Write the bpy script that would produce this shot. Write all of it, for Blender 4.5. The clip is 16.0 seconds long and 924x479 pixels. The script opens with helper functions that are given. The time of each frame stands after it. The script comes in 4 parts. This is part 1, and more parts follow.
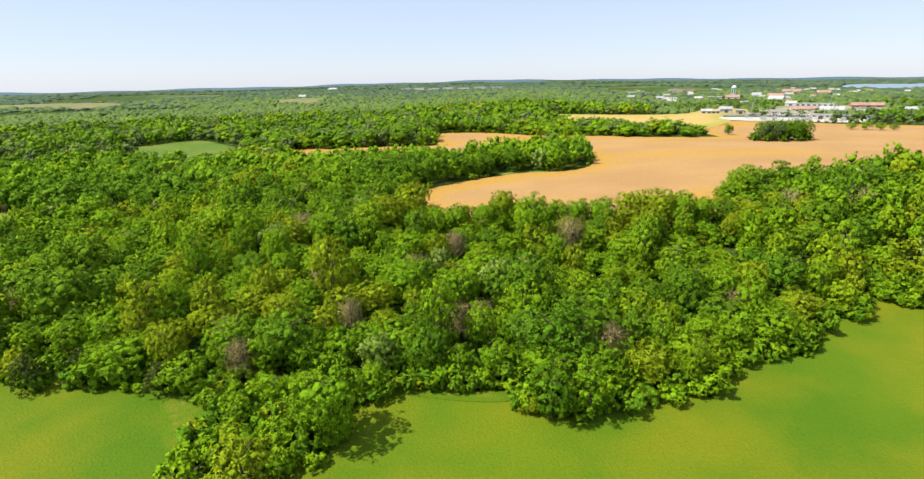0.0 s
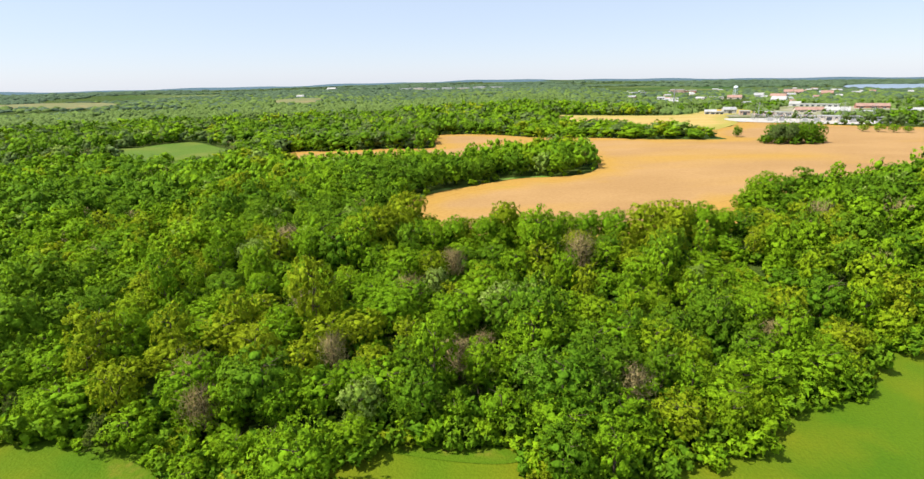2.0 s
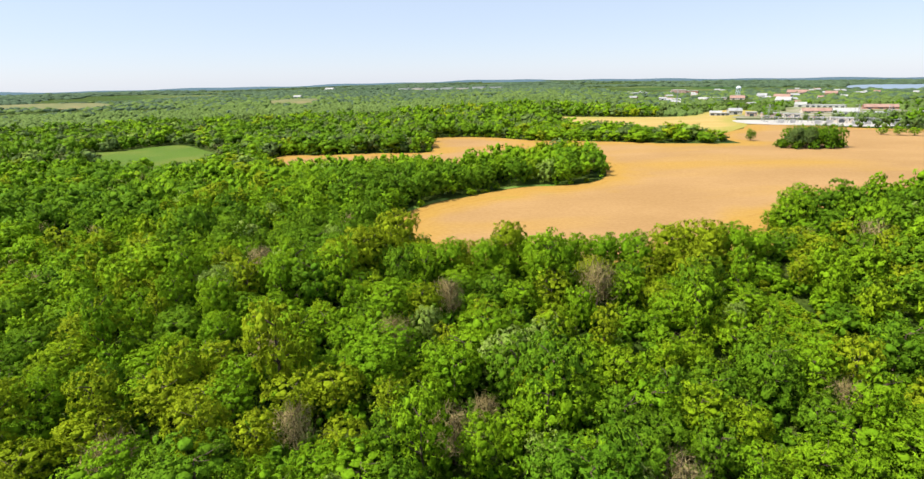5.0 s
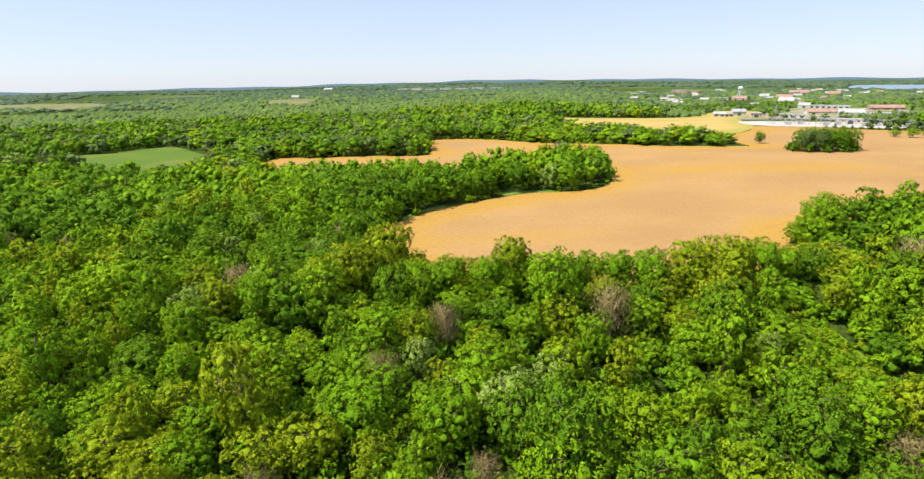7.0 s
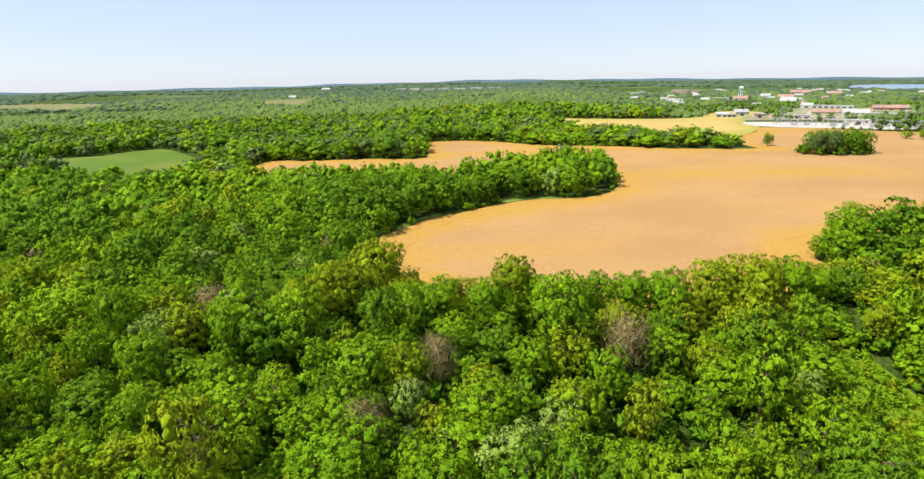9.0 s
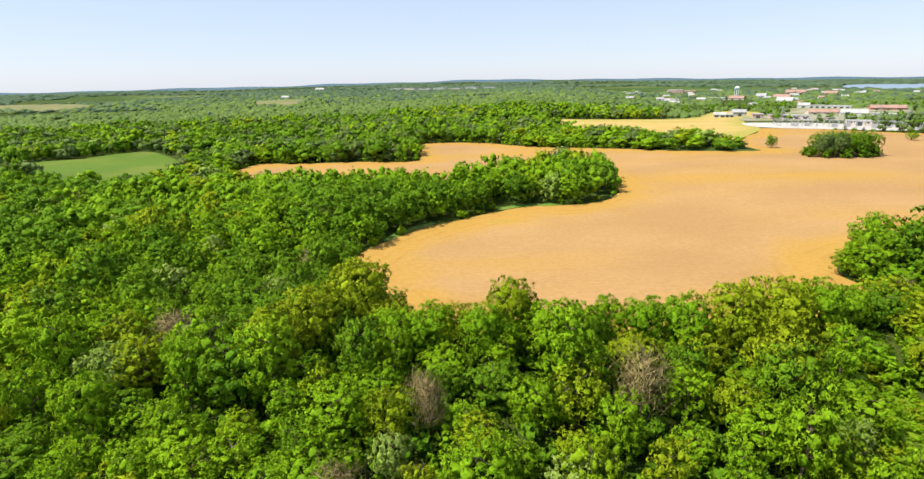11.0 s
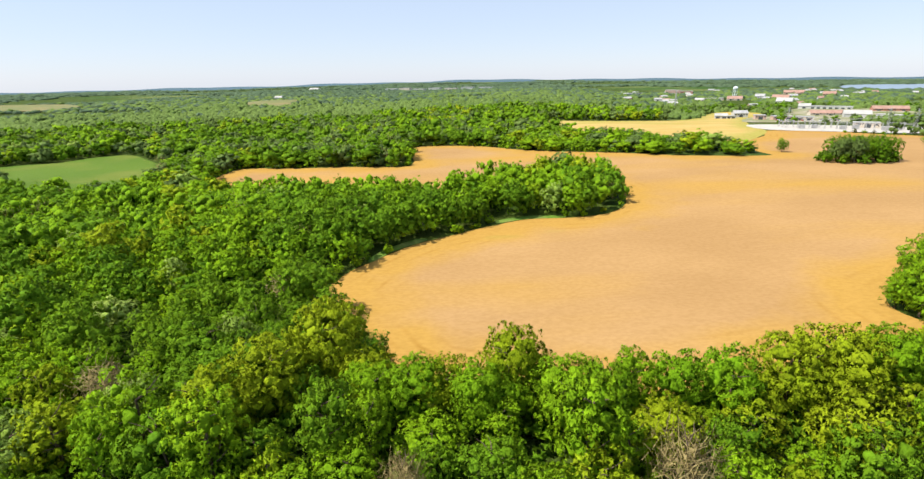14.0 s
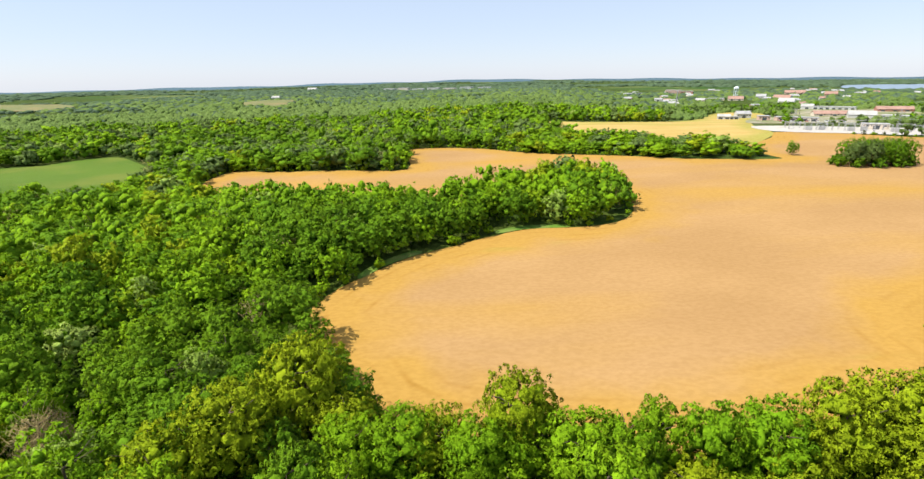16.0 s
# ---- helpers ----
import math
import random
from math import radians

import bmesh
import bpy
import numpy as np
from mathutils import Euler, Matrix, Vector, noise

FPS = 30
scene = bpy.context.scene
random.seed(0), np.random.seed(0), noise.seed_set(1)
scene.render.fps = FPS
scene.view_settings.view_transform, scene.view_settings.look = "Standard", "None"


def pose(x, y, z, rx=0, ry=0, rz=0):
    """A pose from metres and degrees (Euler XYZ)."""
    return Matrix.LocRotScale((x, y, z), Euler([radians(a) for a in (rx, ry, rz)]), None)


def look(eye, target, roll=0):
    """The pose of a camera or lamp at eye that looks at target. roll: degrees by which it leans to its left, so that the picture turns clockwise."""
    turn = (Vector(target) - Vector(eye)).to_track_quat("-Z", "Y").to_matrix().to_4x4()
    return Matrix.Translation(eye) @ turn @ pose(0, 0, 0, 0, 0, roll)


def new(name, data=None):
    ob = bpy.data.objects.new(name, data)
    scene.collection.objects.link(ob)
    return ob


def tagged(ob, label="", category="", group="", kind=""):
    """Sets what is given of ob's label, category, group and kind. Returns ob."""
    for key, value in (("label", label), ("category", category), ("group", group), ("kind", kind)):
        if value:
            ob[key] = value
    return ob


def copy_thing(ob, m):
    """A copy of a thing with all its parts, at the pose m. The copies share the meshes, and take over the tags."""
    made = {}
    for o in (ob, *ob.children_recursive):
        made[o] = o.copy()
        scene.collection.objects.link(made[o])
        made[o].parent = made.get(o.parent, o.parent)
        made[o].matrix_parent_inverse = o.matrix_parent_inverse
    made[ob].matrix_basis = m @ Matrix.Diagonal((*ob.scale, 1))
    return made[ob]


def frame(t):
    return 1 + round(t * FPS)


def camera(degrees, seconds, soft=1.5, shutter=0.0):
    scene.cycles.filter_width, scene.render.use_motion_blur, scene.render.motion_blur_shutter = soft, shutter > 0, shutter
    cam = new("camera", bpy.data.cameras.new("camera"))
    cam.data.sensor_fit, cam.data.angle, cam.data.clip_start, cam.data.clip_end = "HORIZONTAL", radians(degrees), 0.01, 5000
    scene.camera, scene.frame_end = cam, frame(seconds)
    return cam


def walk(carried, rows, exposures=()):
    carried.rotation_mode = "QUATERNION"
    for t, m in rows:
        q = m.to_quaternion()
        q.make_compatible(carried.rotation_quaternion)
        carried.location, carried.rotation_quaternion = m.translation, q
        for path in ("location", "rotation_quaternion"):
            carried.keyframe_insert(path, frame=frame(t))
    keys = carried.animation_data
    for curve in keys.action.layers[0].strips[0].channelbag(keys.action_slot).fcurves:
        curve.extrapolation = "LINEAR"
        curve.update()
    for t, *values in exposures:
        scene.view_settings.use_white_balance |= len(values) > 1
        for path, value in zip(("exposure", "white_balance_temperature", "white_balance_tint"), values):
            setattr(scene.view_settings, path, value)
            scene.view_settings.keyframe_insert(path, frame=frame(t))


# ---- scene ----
import mathutils.geometry
cam = camera(85.5, 16.0, soft=1.4)
METRES, EYE, TILT, LEAN, TURN = 100.0, 50.0, -17.9, 1.0, 0.0
ROWS = [
    (0.0, 0.0, 0.0, 0.0, -0.0, 0.0, 0.0),
    (0.5, -0.0, 0.0337, 0.0114, -0.01, -0.01, -0.02),
    (1.0, 0.0002, 0.0669, 0.0227, -0.04, -0.01, -0.03),
    (1.5, 0.0009, 0.0999, 0.0338, -0.06, -0.02, -0.03),
    (2.0, 0.0017, 0.1324, 0.0447, -0.09, -0.02, -0.02),
    (2.5, 0.0026, 0.1645, 0.0558, -0.11, -0.03, -0.02),
    (3.0, 0.0036, 0.1965, 0.0666, -0.14, -0.04, -0.01),
    (3.5, 0.0047, 0.2283, 0.077, -0.16, -0.02, -0.03),
    (4.0, 0.0057, 0.26, 0.0875, -0.17, -0.02, -0.02),
    (6.5, 0.0105, 0.4103, 0.1385, -0.21, 0.0, 0.01),
    (7.0, 0.0121, 0.4393, 0.1479, -0.23, -0.0, 0.0),
    (7.5, 0.0136, 0.4681, 0.1575, -0.22, -0.0, 0.01),
    (8.0, 0.015, 0.4965, 0.1674, -0.21, -0.01, 0.01),
    (8.5, 0.0159, 0.525, 0.1773, -0.23, -0.02, 0.0),
    (9.0, 0.0177, 0.5532, 0.187, -0.35, -0.02, 0.07),
    (11.5, 0.0262, 0.6944, 0.2348, -1.0, -0.04, 0.29),
    (12.0, 0.0278, 0.7226, 0.2446, -1.1, -0.04, 0.32),
    (12.5, 0.0295, 0.7508, 0.254, -1.19, -0.03, 0.34),
    (13.0, 0.0315, 0.7787, 0.2632, -1.24, -0.02, 0.36),
    (13.5, 0.0331, 0.8059, 0.2731, -1.28, -0.04, 0.38),
    (14.0, 0.0346, 0.8341, 0.2826, -1.32, -0.05, 0.37),
    (14.5, 0.0364, 0.8619, 0.2922, -1.35, -0.06, 0.38),
    (15.0, 0.0385, 0.8896, 0.3016, -1.39, -0.06, 0.38),
    (15.5, 0.0404, 0.9178, 0.3114, -1.43, -0.09, 0.39),
    (16.0, 0.0421, 0.946, 0.3208, -1.45, -0.07, 0.39),
]
walk(cam, [(t, pose(0, 0, EYE, TILT, LEAN, TURN) @ pose(METRES * x, METRES * y, METRES * z, 90 + pitch, roll, yaw)) for t, x, y, z, yaw, pitch, roll in ROWS])

# ---- light ----
SUN_TO = Vector((-0.54, -0.10, 0.84)).normalized()   # towards the sun
world = bpy.data.worlds.new("sky")
scene.world = world
world.use_nodes = True
wn, wl = world.node_tree.nodes, world.node_tree.links
sky = wn.new("ShaderNodeTexSky")
sky.sky_type, sky.sun_disc = "NISHITA", False
sky.sun_elevation = math.asin(SUN_TO.z)
sky.sun_rotation = math.atan2(SUN_TO.x, SUN_TO.y)
sky.air_density, sky.dust_density, sky.ozone_density, sky.altitude = 1.0, 0.3, 1.0, 300
haze = wn.new("ShaderNodeMix")   # thin bright haze over the whole sky
haze.data_type = "RGBA"
haze.inputs[0].default_value = 0.65
haze.inputs[7].default_value = (4.6, 5.3, 6.9, 1)
wl.new(sky.outputs["Color"], haze.inputs[6])
wl.new(haze.outputs[2], wn["Background"].inputs["Color"])
wn["Background"].inputs["Strength"].default_value = 0.103
scene.view_settings.exposure = 0.55
sun_data = bpy.data.lights.new("sun", "SUN")
sun_data.energy, sun_data.angle, sun_data.color = 4.6, radians(0.6), (1.0, 0.95, 0.84)
sun = new("sun", sun_data)
sun.matrix_world = look(SUN_TO * 100, (0, 0, 0))

# ---- materials ----


def mat(name, rough=0.8, spec=0.2, metal=0.0):
    m = bpy.data.materials.new(name)
    m.use_nodes = True
    b = m.node_tree.nodes["Principled BSDF"]
    b.inputs["Roughness"].default_value = rough
    b.inputs["Specular IOR Level"].default_value = spec
    b.inputs["Metallic"].default_value = metal
    return m, m.node_tree.nodes, m.node_tree.links, b


def noise_fac(n, l, scale, detail=3.0, stretch=None, lo=0.35, hi=0.65, turn=0.0):
    """A 0..1 noise over world metres; scale is patches per metre."""
    geo = n.new("ShaderNodeNewGeometry")
    mp = n.new("ShaderNodeMapping")
    mp.inputs["Scale"].default_value = stretch or (1, 1, 1)
    mp.inputs["Rotation"].default_value = (0, 0, turn)
    l.new(geo.outputs["Position"], mp.inputs["Vector"])
    tex = n.new("ShaderNodeTexNoise")
    tex.inputs["Scale"].default_value, tex.inputs["Detail"].default_value = scale, detail
    l.new(mp.outputs["Vector"], tex.inputs["Vector"])
    ramp = n.new("ShaderNodeMapRange")
    ramp.inputs["From Min"].default_value, ramp.inputs["From Max"].default_value = lo, hi
    l.new(tex.outputs["Fac"], ramp.inputs["Value"])
    return ramp.outputs["Result"]


def blend(n, l, fac, a, b, kind="MIX"):
    mx = n.new("ShaderNodeMix")
    mx.data_type, mx.blend_type = "RGBA", kind
    if isinstance(fac, float):
        mx.inputs[0].default_value = fac
    else:
        l.new(fac, mx.inputs[0])
    for slot, v in ((6, a), (7, b)):
        if isinstance(v, tuple):
            mx.inputs[slot].default_value = (*v, 1)
        else:
            l.new(v, mx.inputs[slot])
    return mx.outputs[2]


def bump(n, l, b, height, strength, distance):
    bp = n.new("ShaderNodeBump")
    bp.inputs["Strength"].default_value, bp.inputs["Distance"].default_value = strength, distance
    l.new(height, bp.inputs["Height"])
    l.new(bp.outputs["Normal"], b.inputs["Normal"])


def leaf_mat(name, a, b2, glow, clump=1.6, span=(0.78, 1.2)):
    """Foliage: a thin leaf that also lets light through; each tree and bough has its own shade."""
    m, n, l, b = mat(name, 0.7, 0.06)
    at = n.new("ShaderNodeAttribute")
    at.attribute_name = "tint"
    info = n.new("ShaderNodeObjectInfo")
    av = n.new("ShaderNodeMath")
    av.operation = "MULTIPLY_ADD"
    l.new(info.outputs["Random"], av.inputs[0])
    av.inputs[1].default_value = 0.6
    half = n.new("ShaderNodeMath")
    half.operation = "MULTIPLY"
    l.new(at.outputs["Fac"], half.inputs[0])
    half.inputs[1].default_value = 0.6
    l.new(half.outputs[0], av.inputs[2])
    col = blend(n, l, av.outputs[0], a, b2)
    isl = n.new("ShaderNodeNewGeometry")
    var = n.new("ShaderNodeMapRange")
    var.inputs["To Min"].default_value, var.inputs["To Max"].default_value = 0.86, 1.16
    l.new(isl.outputs["Random Per Island"], var.inputs["Value"])
    hsv = n.new("ShaderNodeHueSaturation")
    grain = noise_fac(n, l, clump, 4.0, None, 0.32, 0.66)
    spread = n.new("ShaderNodeMapRange")
    spread.inputs["To Min"].default_value, spread.inputs["To Max"].default_value = span
    l.new(grain, spread.inputs["Value"])
    both = n.new("ShaderNodeMath")
    both.operation = "MULTIPLY"
    l.new(var.outputs["Result"], both.inputs[0])
    l.new(spread.outputs["Result"], both.inputs[1])
    l.new(both.outputs[0], hsv.inputs["Value"])
    lean = n.new("ShaderNodeAttribute")   # the way each bough faces, so that a crown catches light as one body
    lean.attribute_name = "lean"
    to_world = n.new("ShaderNodeVectorTransform")
    to_world.vector_type, to_world.convert_from, to_world.convert_to = "NORMAL", "OBJECT", "WORLD"
    l.new(lean.outputs["Vector"], to_world.inputs[0])
    relief = n.new("ShaderNodeBump")
    relief.inputs["Strength"].default_value, relief.inputs["Distance"].default_value = 0.4, 0.4
    l.new(grain, relief.inputs["Height"])
    l.new(to_world.outputs[0], relief.inputs["Normal"])
    l.new(relief.outputs["Normal"], b.inputs["Normal"])
    l.new(col, hsv.inputs["Color"])
    l.new(hsv.outputs["Color"], b.inputs["Base Color"])
    tr = n.new("ShaderNodeBsdfTranslucent")
    l.new(hsv.outputs["Color"], tr.inputs["Color"])
    l.new(to_world.outputs[0], tr.inputs["Normal"])
    mix = n.new("ShaderNodeMixShader")
    mix.inputs[0].default_value = glow
    l.new(b.outputs[0], mix.inputs[1])
    l.new(tr.outputs[0], mix.inputs[2])
    l.new(mix.outputs[0], n["Material Output"].inputs["Surface"])
    return m


LEAF_FRESH = leaf_mat("leaf_fresh", (0.159, 0.323, 0.00848), (0.26, 0.429, 0.0106), 0.32)
LEAF_DEEP = leaf_mat("leaf_deep", (0.102, 0.233, 0.00954), (0.17, 0.307, 0.0117), 0.32)
LEAF_OLIVE = leaf_mat("leaf_olive", (0.239, 0.334, 0.00848), (0.334, 0.413, 0.0127), 0.32)
LEAF_PALE = leaf_mat("leaf_pale", (0.204, 0.329, 0.034), (0.34, 0.454, 0.0907), 0.3)
LEAF_CEDAR = leaf_mat("leaf_cedar", (0.055, 0.08, 0.012), (0.09, 0.12, 0.018), 0.15)
TWIG = leaf_mat("bare_twig", (0.28, 0.22, 0.085), (0.43, 0.345, 0.155), 0.2)
# distance haze put into the leaf colour: bluer far off, dulled at mid range
LEAF_FAR_HAZE = leaf_mat("leaf_far_haze", (0.070, 0.118, 0.060), (0.118, 0.175, 0.092), 0.3, 0.3, (0.6, 1.35))
LEAF_MID_HAZE = leaf_mat("leaf_mid_haze", (0.108, 0.178, 0.040), (0.170, 0.245, 0.060), 0.3, 0.5, (0.65, 1.3))
LEAF_LIME = leaf_mat("leaf_lime", (0.205, 0.345, 0.008), (0.300, 0.430, 0.011), 0.32)
LEAVES = [LEAF_FRESH, LEAF_DEEP, LEAF_OLIVE, LEAF_PALE, LEAF_CEDAR, TWIG, LEAF_FAR_HAZE, LEAF_LIME, LEAF_MID_HAZE]


def bark_mat():
    m, n, l, b = mat("bark", 0.9, 0.1)
    f = noise_fac(n, l, 4.0, 4.0, (1, 1, 0.2))
    l.new(blend(n, l, f, (0.07, 0.05, 0.032), (0.17, 0.13, 0.085)), b.inputs["Base Color"])
    bump(n, l, b, f, 0.6, 0.03)
    return m


BARK = bark_mat()


def ground_mat():
    m, n, l, b = mat("undergrowth", 0.95, 0.1)
    c = blend(n, l, noise_fac(n, l, 0.05, 5), (0.045, 0.085, 0.010), (0.08, 0.11, 0.018))
    far = blend(n, l, noise_fac(n, l, 0.004, 4, None, 0.42, 0.6), (0.05, 0.11, 0.02), (0.16, 0.19, 0.06))
    c = blend(n, l, noise_fac(n, l, 0.0015, 2, None, 0.48, 0.58), c, far)
    g = noise_fac(n, l, 1.2, 4)
    c = blend(n, l, g, c, blend(n, l, 1.0, c, (0.6, 0.6, 0.5), "MULTIPLY"))
    l.new(c, b.inputs["Base Color"])
    bump(n, l, b, g, 0.8, 0.3)
    return m


def grass_mat(name, a, c2, dry, patch=0.03, dryness=(0.5, 0.7), border=None):
    m, n, l, b = mat(name, 0.9, 0.12)
    c = blend(n, l, noise_fac(n, l, patch, 4), a, c2)
    c = blend(n, l, noise_fac(n, l, patch * 1.7, 5, None, *dryness), c, dry)
    if border:   # the patch thins out into the grass around it
        rim = n.new("ShaderNodeAttribute")
        rim.attribute_name = "rim"
        ragged = n.new("ShaderNodeMath")
        ragged.operation = "MULTIPLY"
        l.new(rim.outputs["Fac"], ragged.inputs[0])
        l.new(noise_fac(n, l, 0.5, 4, None, 0.35, 0.65), ragged.inputs[1])
        inward = n.new("ShaderNodeMapRange")
        inward.inputs["From Min"].default_value, inward.inputs["From Max"].default_value = 0.2, 1.8
        l.new(ragged.outputs[0], inward.inputs["Value"])
        c = blend(n, l, inward.outputs["Result"], border, c)
    g = noise_fac(n, l, 2.2, 5, None, 0.3, 0.7)
    c = blend(n, l, g, c, blend(n, l, 1.0, c, (0.84, 0.87, 0.75), "MULTIPLY"))
    l.new(c, b.inputs["Base Color"])
    bump(n, l, b, g, 0.5, 0.15)
    return m


def stubble_mat(name, a, c2, gold):
    """Dry stubble: faint drill rows, a coarse mottle, golden patches, and headland passes that follow the field's edge."""
    m, n, l, b = mat(name, 0.95, 0.05)
    c = blend(n, l, noise_fac(n, l, 0.03, 6, (0.7, 1.1, 1)), a, c2)
    c = blend(n, l, noise_fac(n, l, 0.012, 4, (0.5, 1.6, 1), 0.49, 0.7), c, gold)
    rim = n.new("ShaderNodeAttribute")
    rim.attribute_name = "rim"
    wander = n.new("ShaderNodeMath")
    wander.operation = "MULTIPLY_ADD"
    l.new(noise_fac(n, l, 0.05, 3), wander.inputs[0])
    wander.inputs[1].default_value = 9.0
    l.new(rim.outputs["Fac"], wander.inputs[2])
    near_edge = n.new("ShaderNodeMapRange")
    near_edge.inputs["From Min"].default_value, near_edge.inputs["From Max"].default_value = 26.0, 13.0
    near_edge.inputs["To Max"].default_value = 0.9
    l.new(wander.outputs[0], near_edge.inputs["Value"])
    c = blend(n, l, near_edge.outputs["Result"], c, gold)
    passes = n.new("ShaderNodeMath")
    passes.operation = "PINGPONG"
    l.new(rim.outputs["Fac"], passes.inputs[0])
    passes.inputs[1].default_value = 2.2
    lane = n.new("ShaderNodeMapRange")
    lane.inputs["From Min"].default_value, lane.inputs["From Max"].default_value = 0.9, 0.1
    l.new(passes.outputs[0], lane.inputs["Value"])
    worn = n.new("ShaderNodeMath")
    worn.operation = "MULTIPLY"
    l.new(lane.outputs["Result"], worn.inputs[0])
    broken = blend(n, l, near_edge.outputs["Result"], (0.0, 0.0, 0.0), noise_fac(n, l, 0.09, 4, None, 0.45, 0.7))
    l.new(broken, worn.inputs[1])
    c = blend(n, l, worn.outputs[0], c, blend(n, l, 1.0, c, (0.84, 0.78, 0.66), "MULTIPLY"))
    rows = noise_fac(n, l, 0.9, 3, (0.12, 1, 1), 0.3, 0.7, -0.12)
    c = blend(n, l, rows, c, blend(n, l, 1.0, c, (0.97, 0.965, 0.95), "MULTIPLY"))
    weed = noise_fac(n, l, 0.02, 5, (0.6, 1.6, 1), 0.66, 0.8)
    c = blend(n, l, weed, c, (0.33, 0.27, 0.06))
    g = noise_fac(n, l, 1.1, 6, (0.7, 1, 1), 0.36, 0.62, -0.12)
    c = blend(n, l, g, blend(n, l, 1.0, c, (0.90, 0.89, 0.86), "MULTIPLY"), c)
    l.new(c, b.inputs["Base Color"])
    bump(n, l, b, g, 0.25, 0.08)
    return m


GROUND = ground_mat()
MEADOW_GRASS = grass_mat("meadow_grass", (0.070, 0.142, 0.004), (0.112, 0.172, 0.005), (0.165, 0.178, 0.006), 0.022, (0.42, 0.64))
GLADE_GRASS = grass_mat("glade_grass", (0.11, 0.20, 0.008), (0.16, 0.25, 0.01), (0.2, 0.24, 0.02), 0.15)
CROP_GREEN = grass_mat("young_crop", (0.088, 0.155, 0.016), (0.11, 0.175, 0.02), (0.15, 0.185, 0.03), 0.012)
PASTURE = grass_mat("pasture", (0.16, 0.18, 0.07), (0.21, 0.20, 0.085), (0.26, 0.205, 0.10), 0.01)
STUBBLE = stubble_mat("stubble", (0.362, 0.214, 0.088), (0.415, 0.251, 0.106), (0.425, 0.248, 0.055))
STUBBLE_FAR = stubble_mat("golden_stubble", (0.45, 0.31, 0.095), (0.50, 0.36, 0.13), (0.34, 0.31, 0.07))

# ---- ground ----


def smooth(t):
    t = np.clip(t, 0, 1)
    return t * t * (3 - 2 * t)


def terrain(x, y):
    """Height of the ground: a rise under the stubble field, a valley under the woods, low hills far off."""
    x, y = np.asarray(x, float), np.asarray(y, float)
    near = -2 + 3 * smooth((y - 90) / 80) + 5 * smooth(x / 160) * smooth((y - 90) / 80) - 7 * smooth((-x - 20) / 120) * smooth((y - 70) / 110)
    r = np.hypot(x, y)
    az = np.arctan2(x, y)
    roll = 3.5 * np.sin(x / 210 + 1.3 * np.sin(y / 330)) * np.sin(y / 260 + 0.7) * smooth((r - 650) / 500)
    ridge = (24 * np.exp(-((az - 0.08) / 0.33) ** 2) - 6) * smooth((r - 2600) / 2000)
    near = near - 14 * smooth((r - 520) / 450) * smooth((az - 0.12) / 0.25)
    near = near + 7 * np.exp(-((x + 272) ** 2 + (y - 350) ** 2) / 55 ** 2)
    near = near + 14 * np.exp(-((x + 375) ** 2 + (y - 1230) ** 2) / 140 ** 2)
    return near * (1 - smooth((r - 1400) / 1500)) + roll + ridge


def put_mesh(name, verts, faces, mats, parent=None, index=None, tint=None, shade=False, lean=None):
    me = bpy.data.meshes.new(name)
    if isinstance(faces, np.ndarray):
        k = faces.shape[1]
        me.vertices.add(len(verts))
        me.vertices.foreach_set("co", np.asarray(verts, np.float32).ravel())
        me.loops.add(faces.size)
        me.loops.foreach_set("vertex_index", faces.astype(np.int32).ravel())
        me.polygons.add(len(faces))
        me.polygons.foreach_set("loop_start", np.arange(0, faces.size, k, dtype=np.int32))
        me.update(calc_edges=True)
    else:
        me.from_pydata(verts, [], faces)
    for m in mats:
        me.materials.append(m)
    if index is not None:
        me.polygons.foreach_set("material_index", np.asarray(index, np.int32))
    if tint is not None:
        at = me.attributes.new("tint", "FLOAT", "FACE")
        at.data.foreach_set("value", np.asarray(tint, np.float32))
    if lean is not None:
        at = me.attributes.new("lean", "FLOAT_VECTOR", "POINT")
        at.data.foreach_set("vector", np.asarray(lean, np.float32).ravel())
    if shade:
        me.polygons.foreach_set("use_smooth", np.ones(len(me.polygons), bool))
    me.update()
    ob = new(name, me)
    if parent:
        ob.parent = parent
    return ob


def curve_loop(pts, steps=5):
    """A closed smooth line through the corners given."""
    out, n = [], len(pts)
    for i in range(n):
        p0, p1, p2, p3 = (np.array(pts[(i + k) % n], float) for k in (-1, 0, 1, 2))
        for s in range(steps):
            t = s / steps
            out.append(0.5 * (2 * p1 + (p2 - p0) * t + (2 * p0 - 5 * p1 + 4 * p2 - p3) * t * t + (3 * p1 - p0 - 3 * p2 + p3) * t ** 3))
    return np.array(out)


def inside(poly, x, y):
    hit = np.zeros(np.shape(x), bool)
    n = len(poly)
    for i in range(n):
        (ax, ay), (bx, by) = poly[i], poly[(i + 1) % n]
        if ay == by:
            continue
        hit ^= ((ay > y) != (by > y)) & (x < (bx - ax) * (y - ay) / (by - ay) + ax)
    return hit


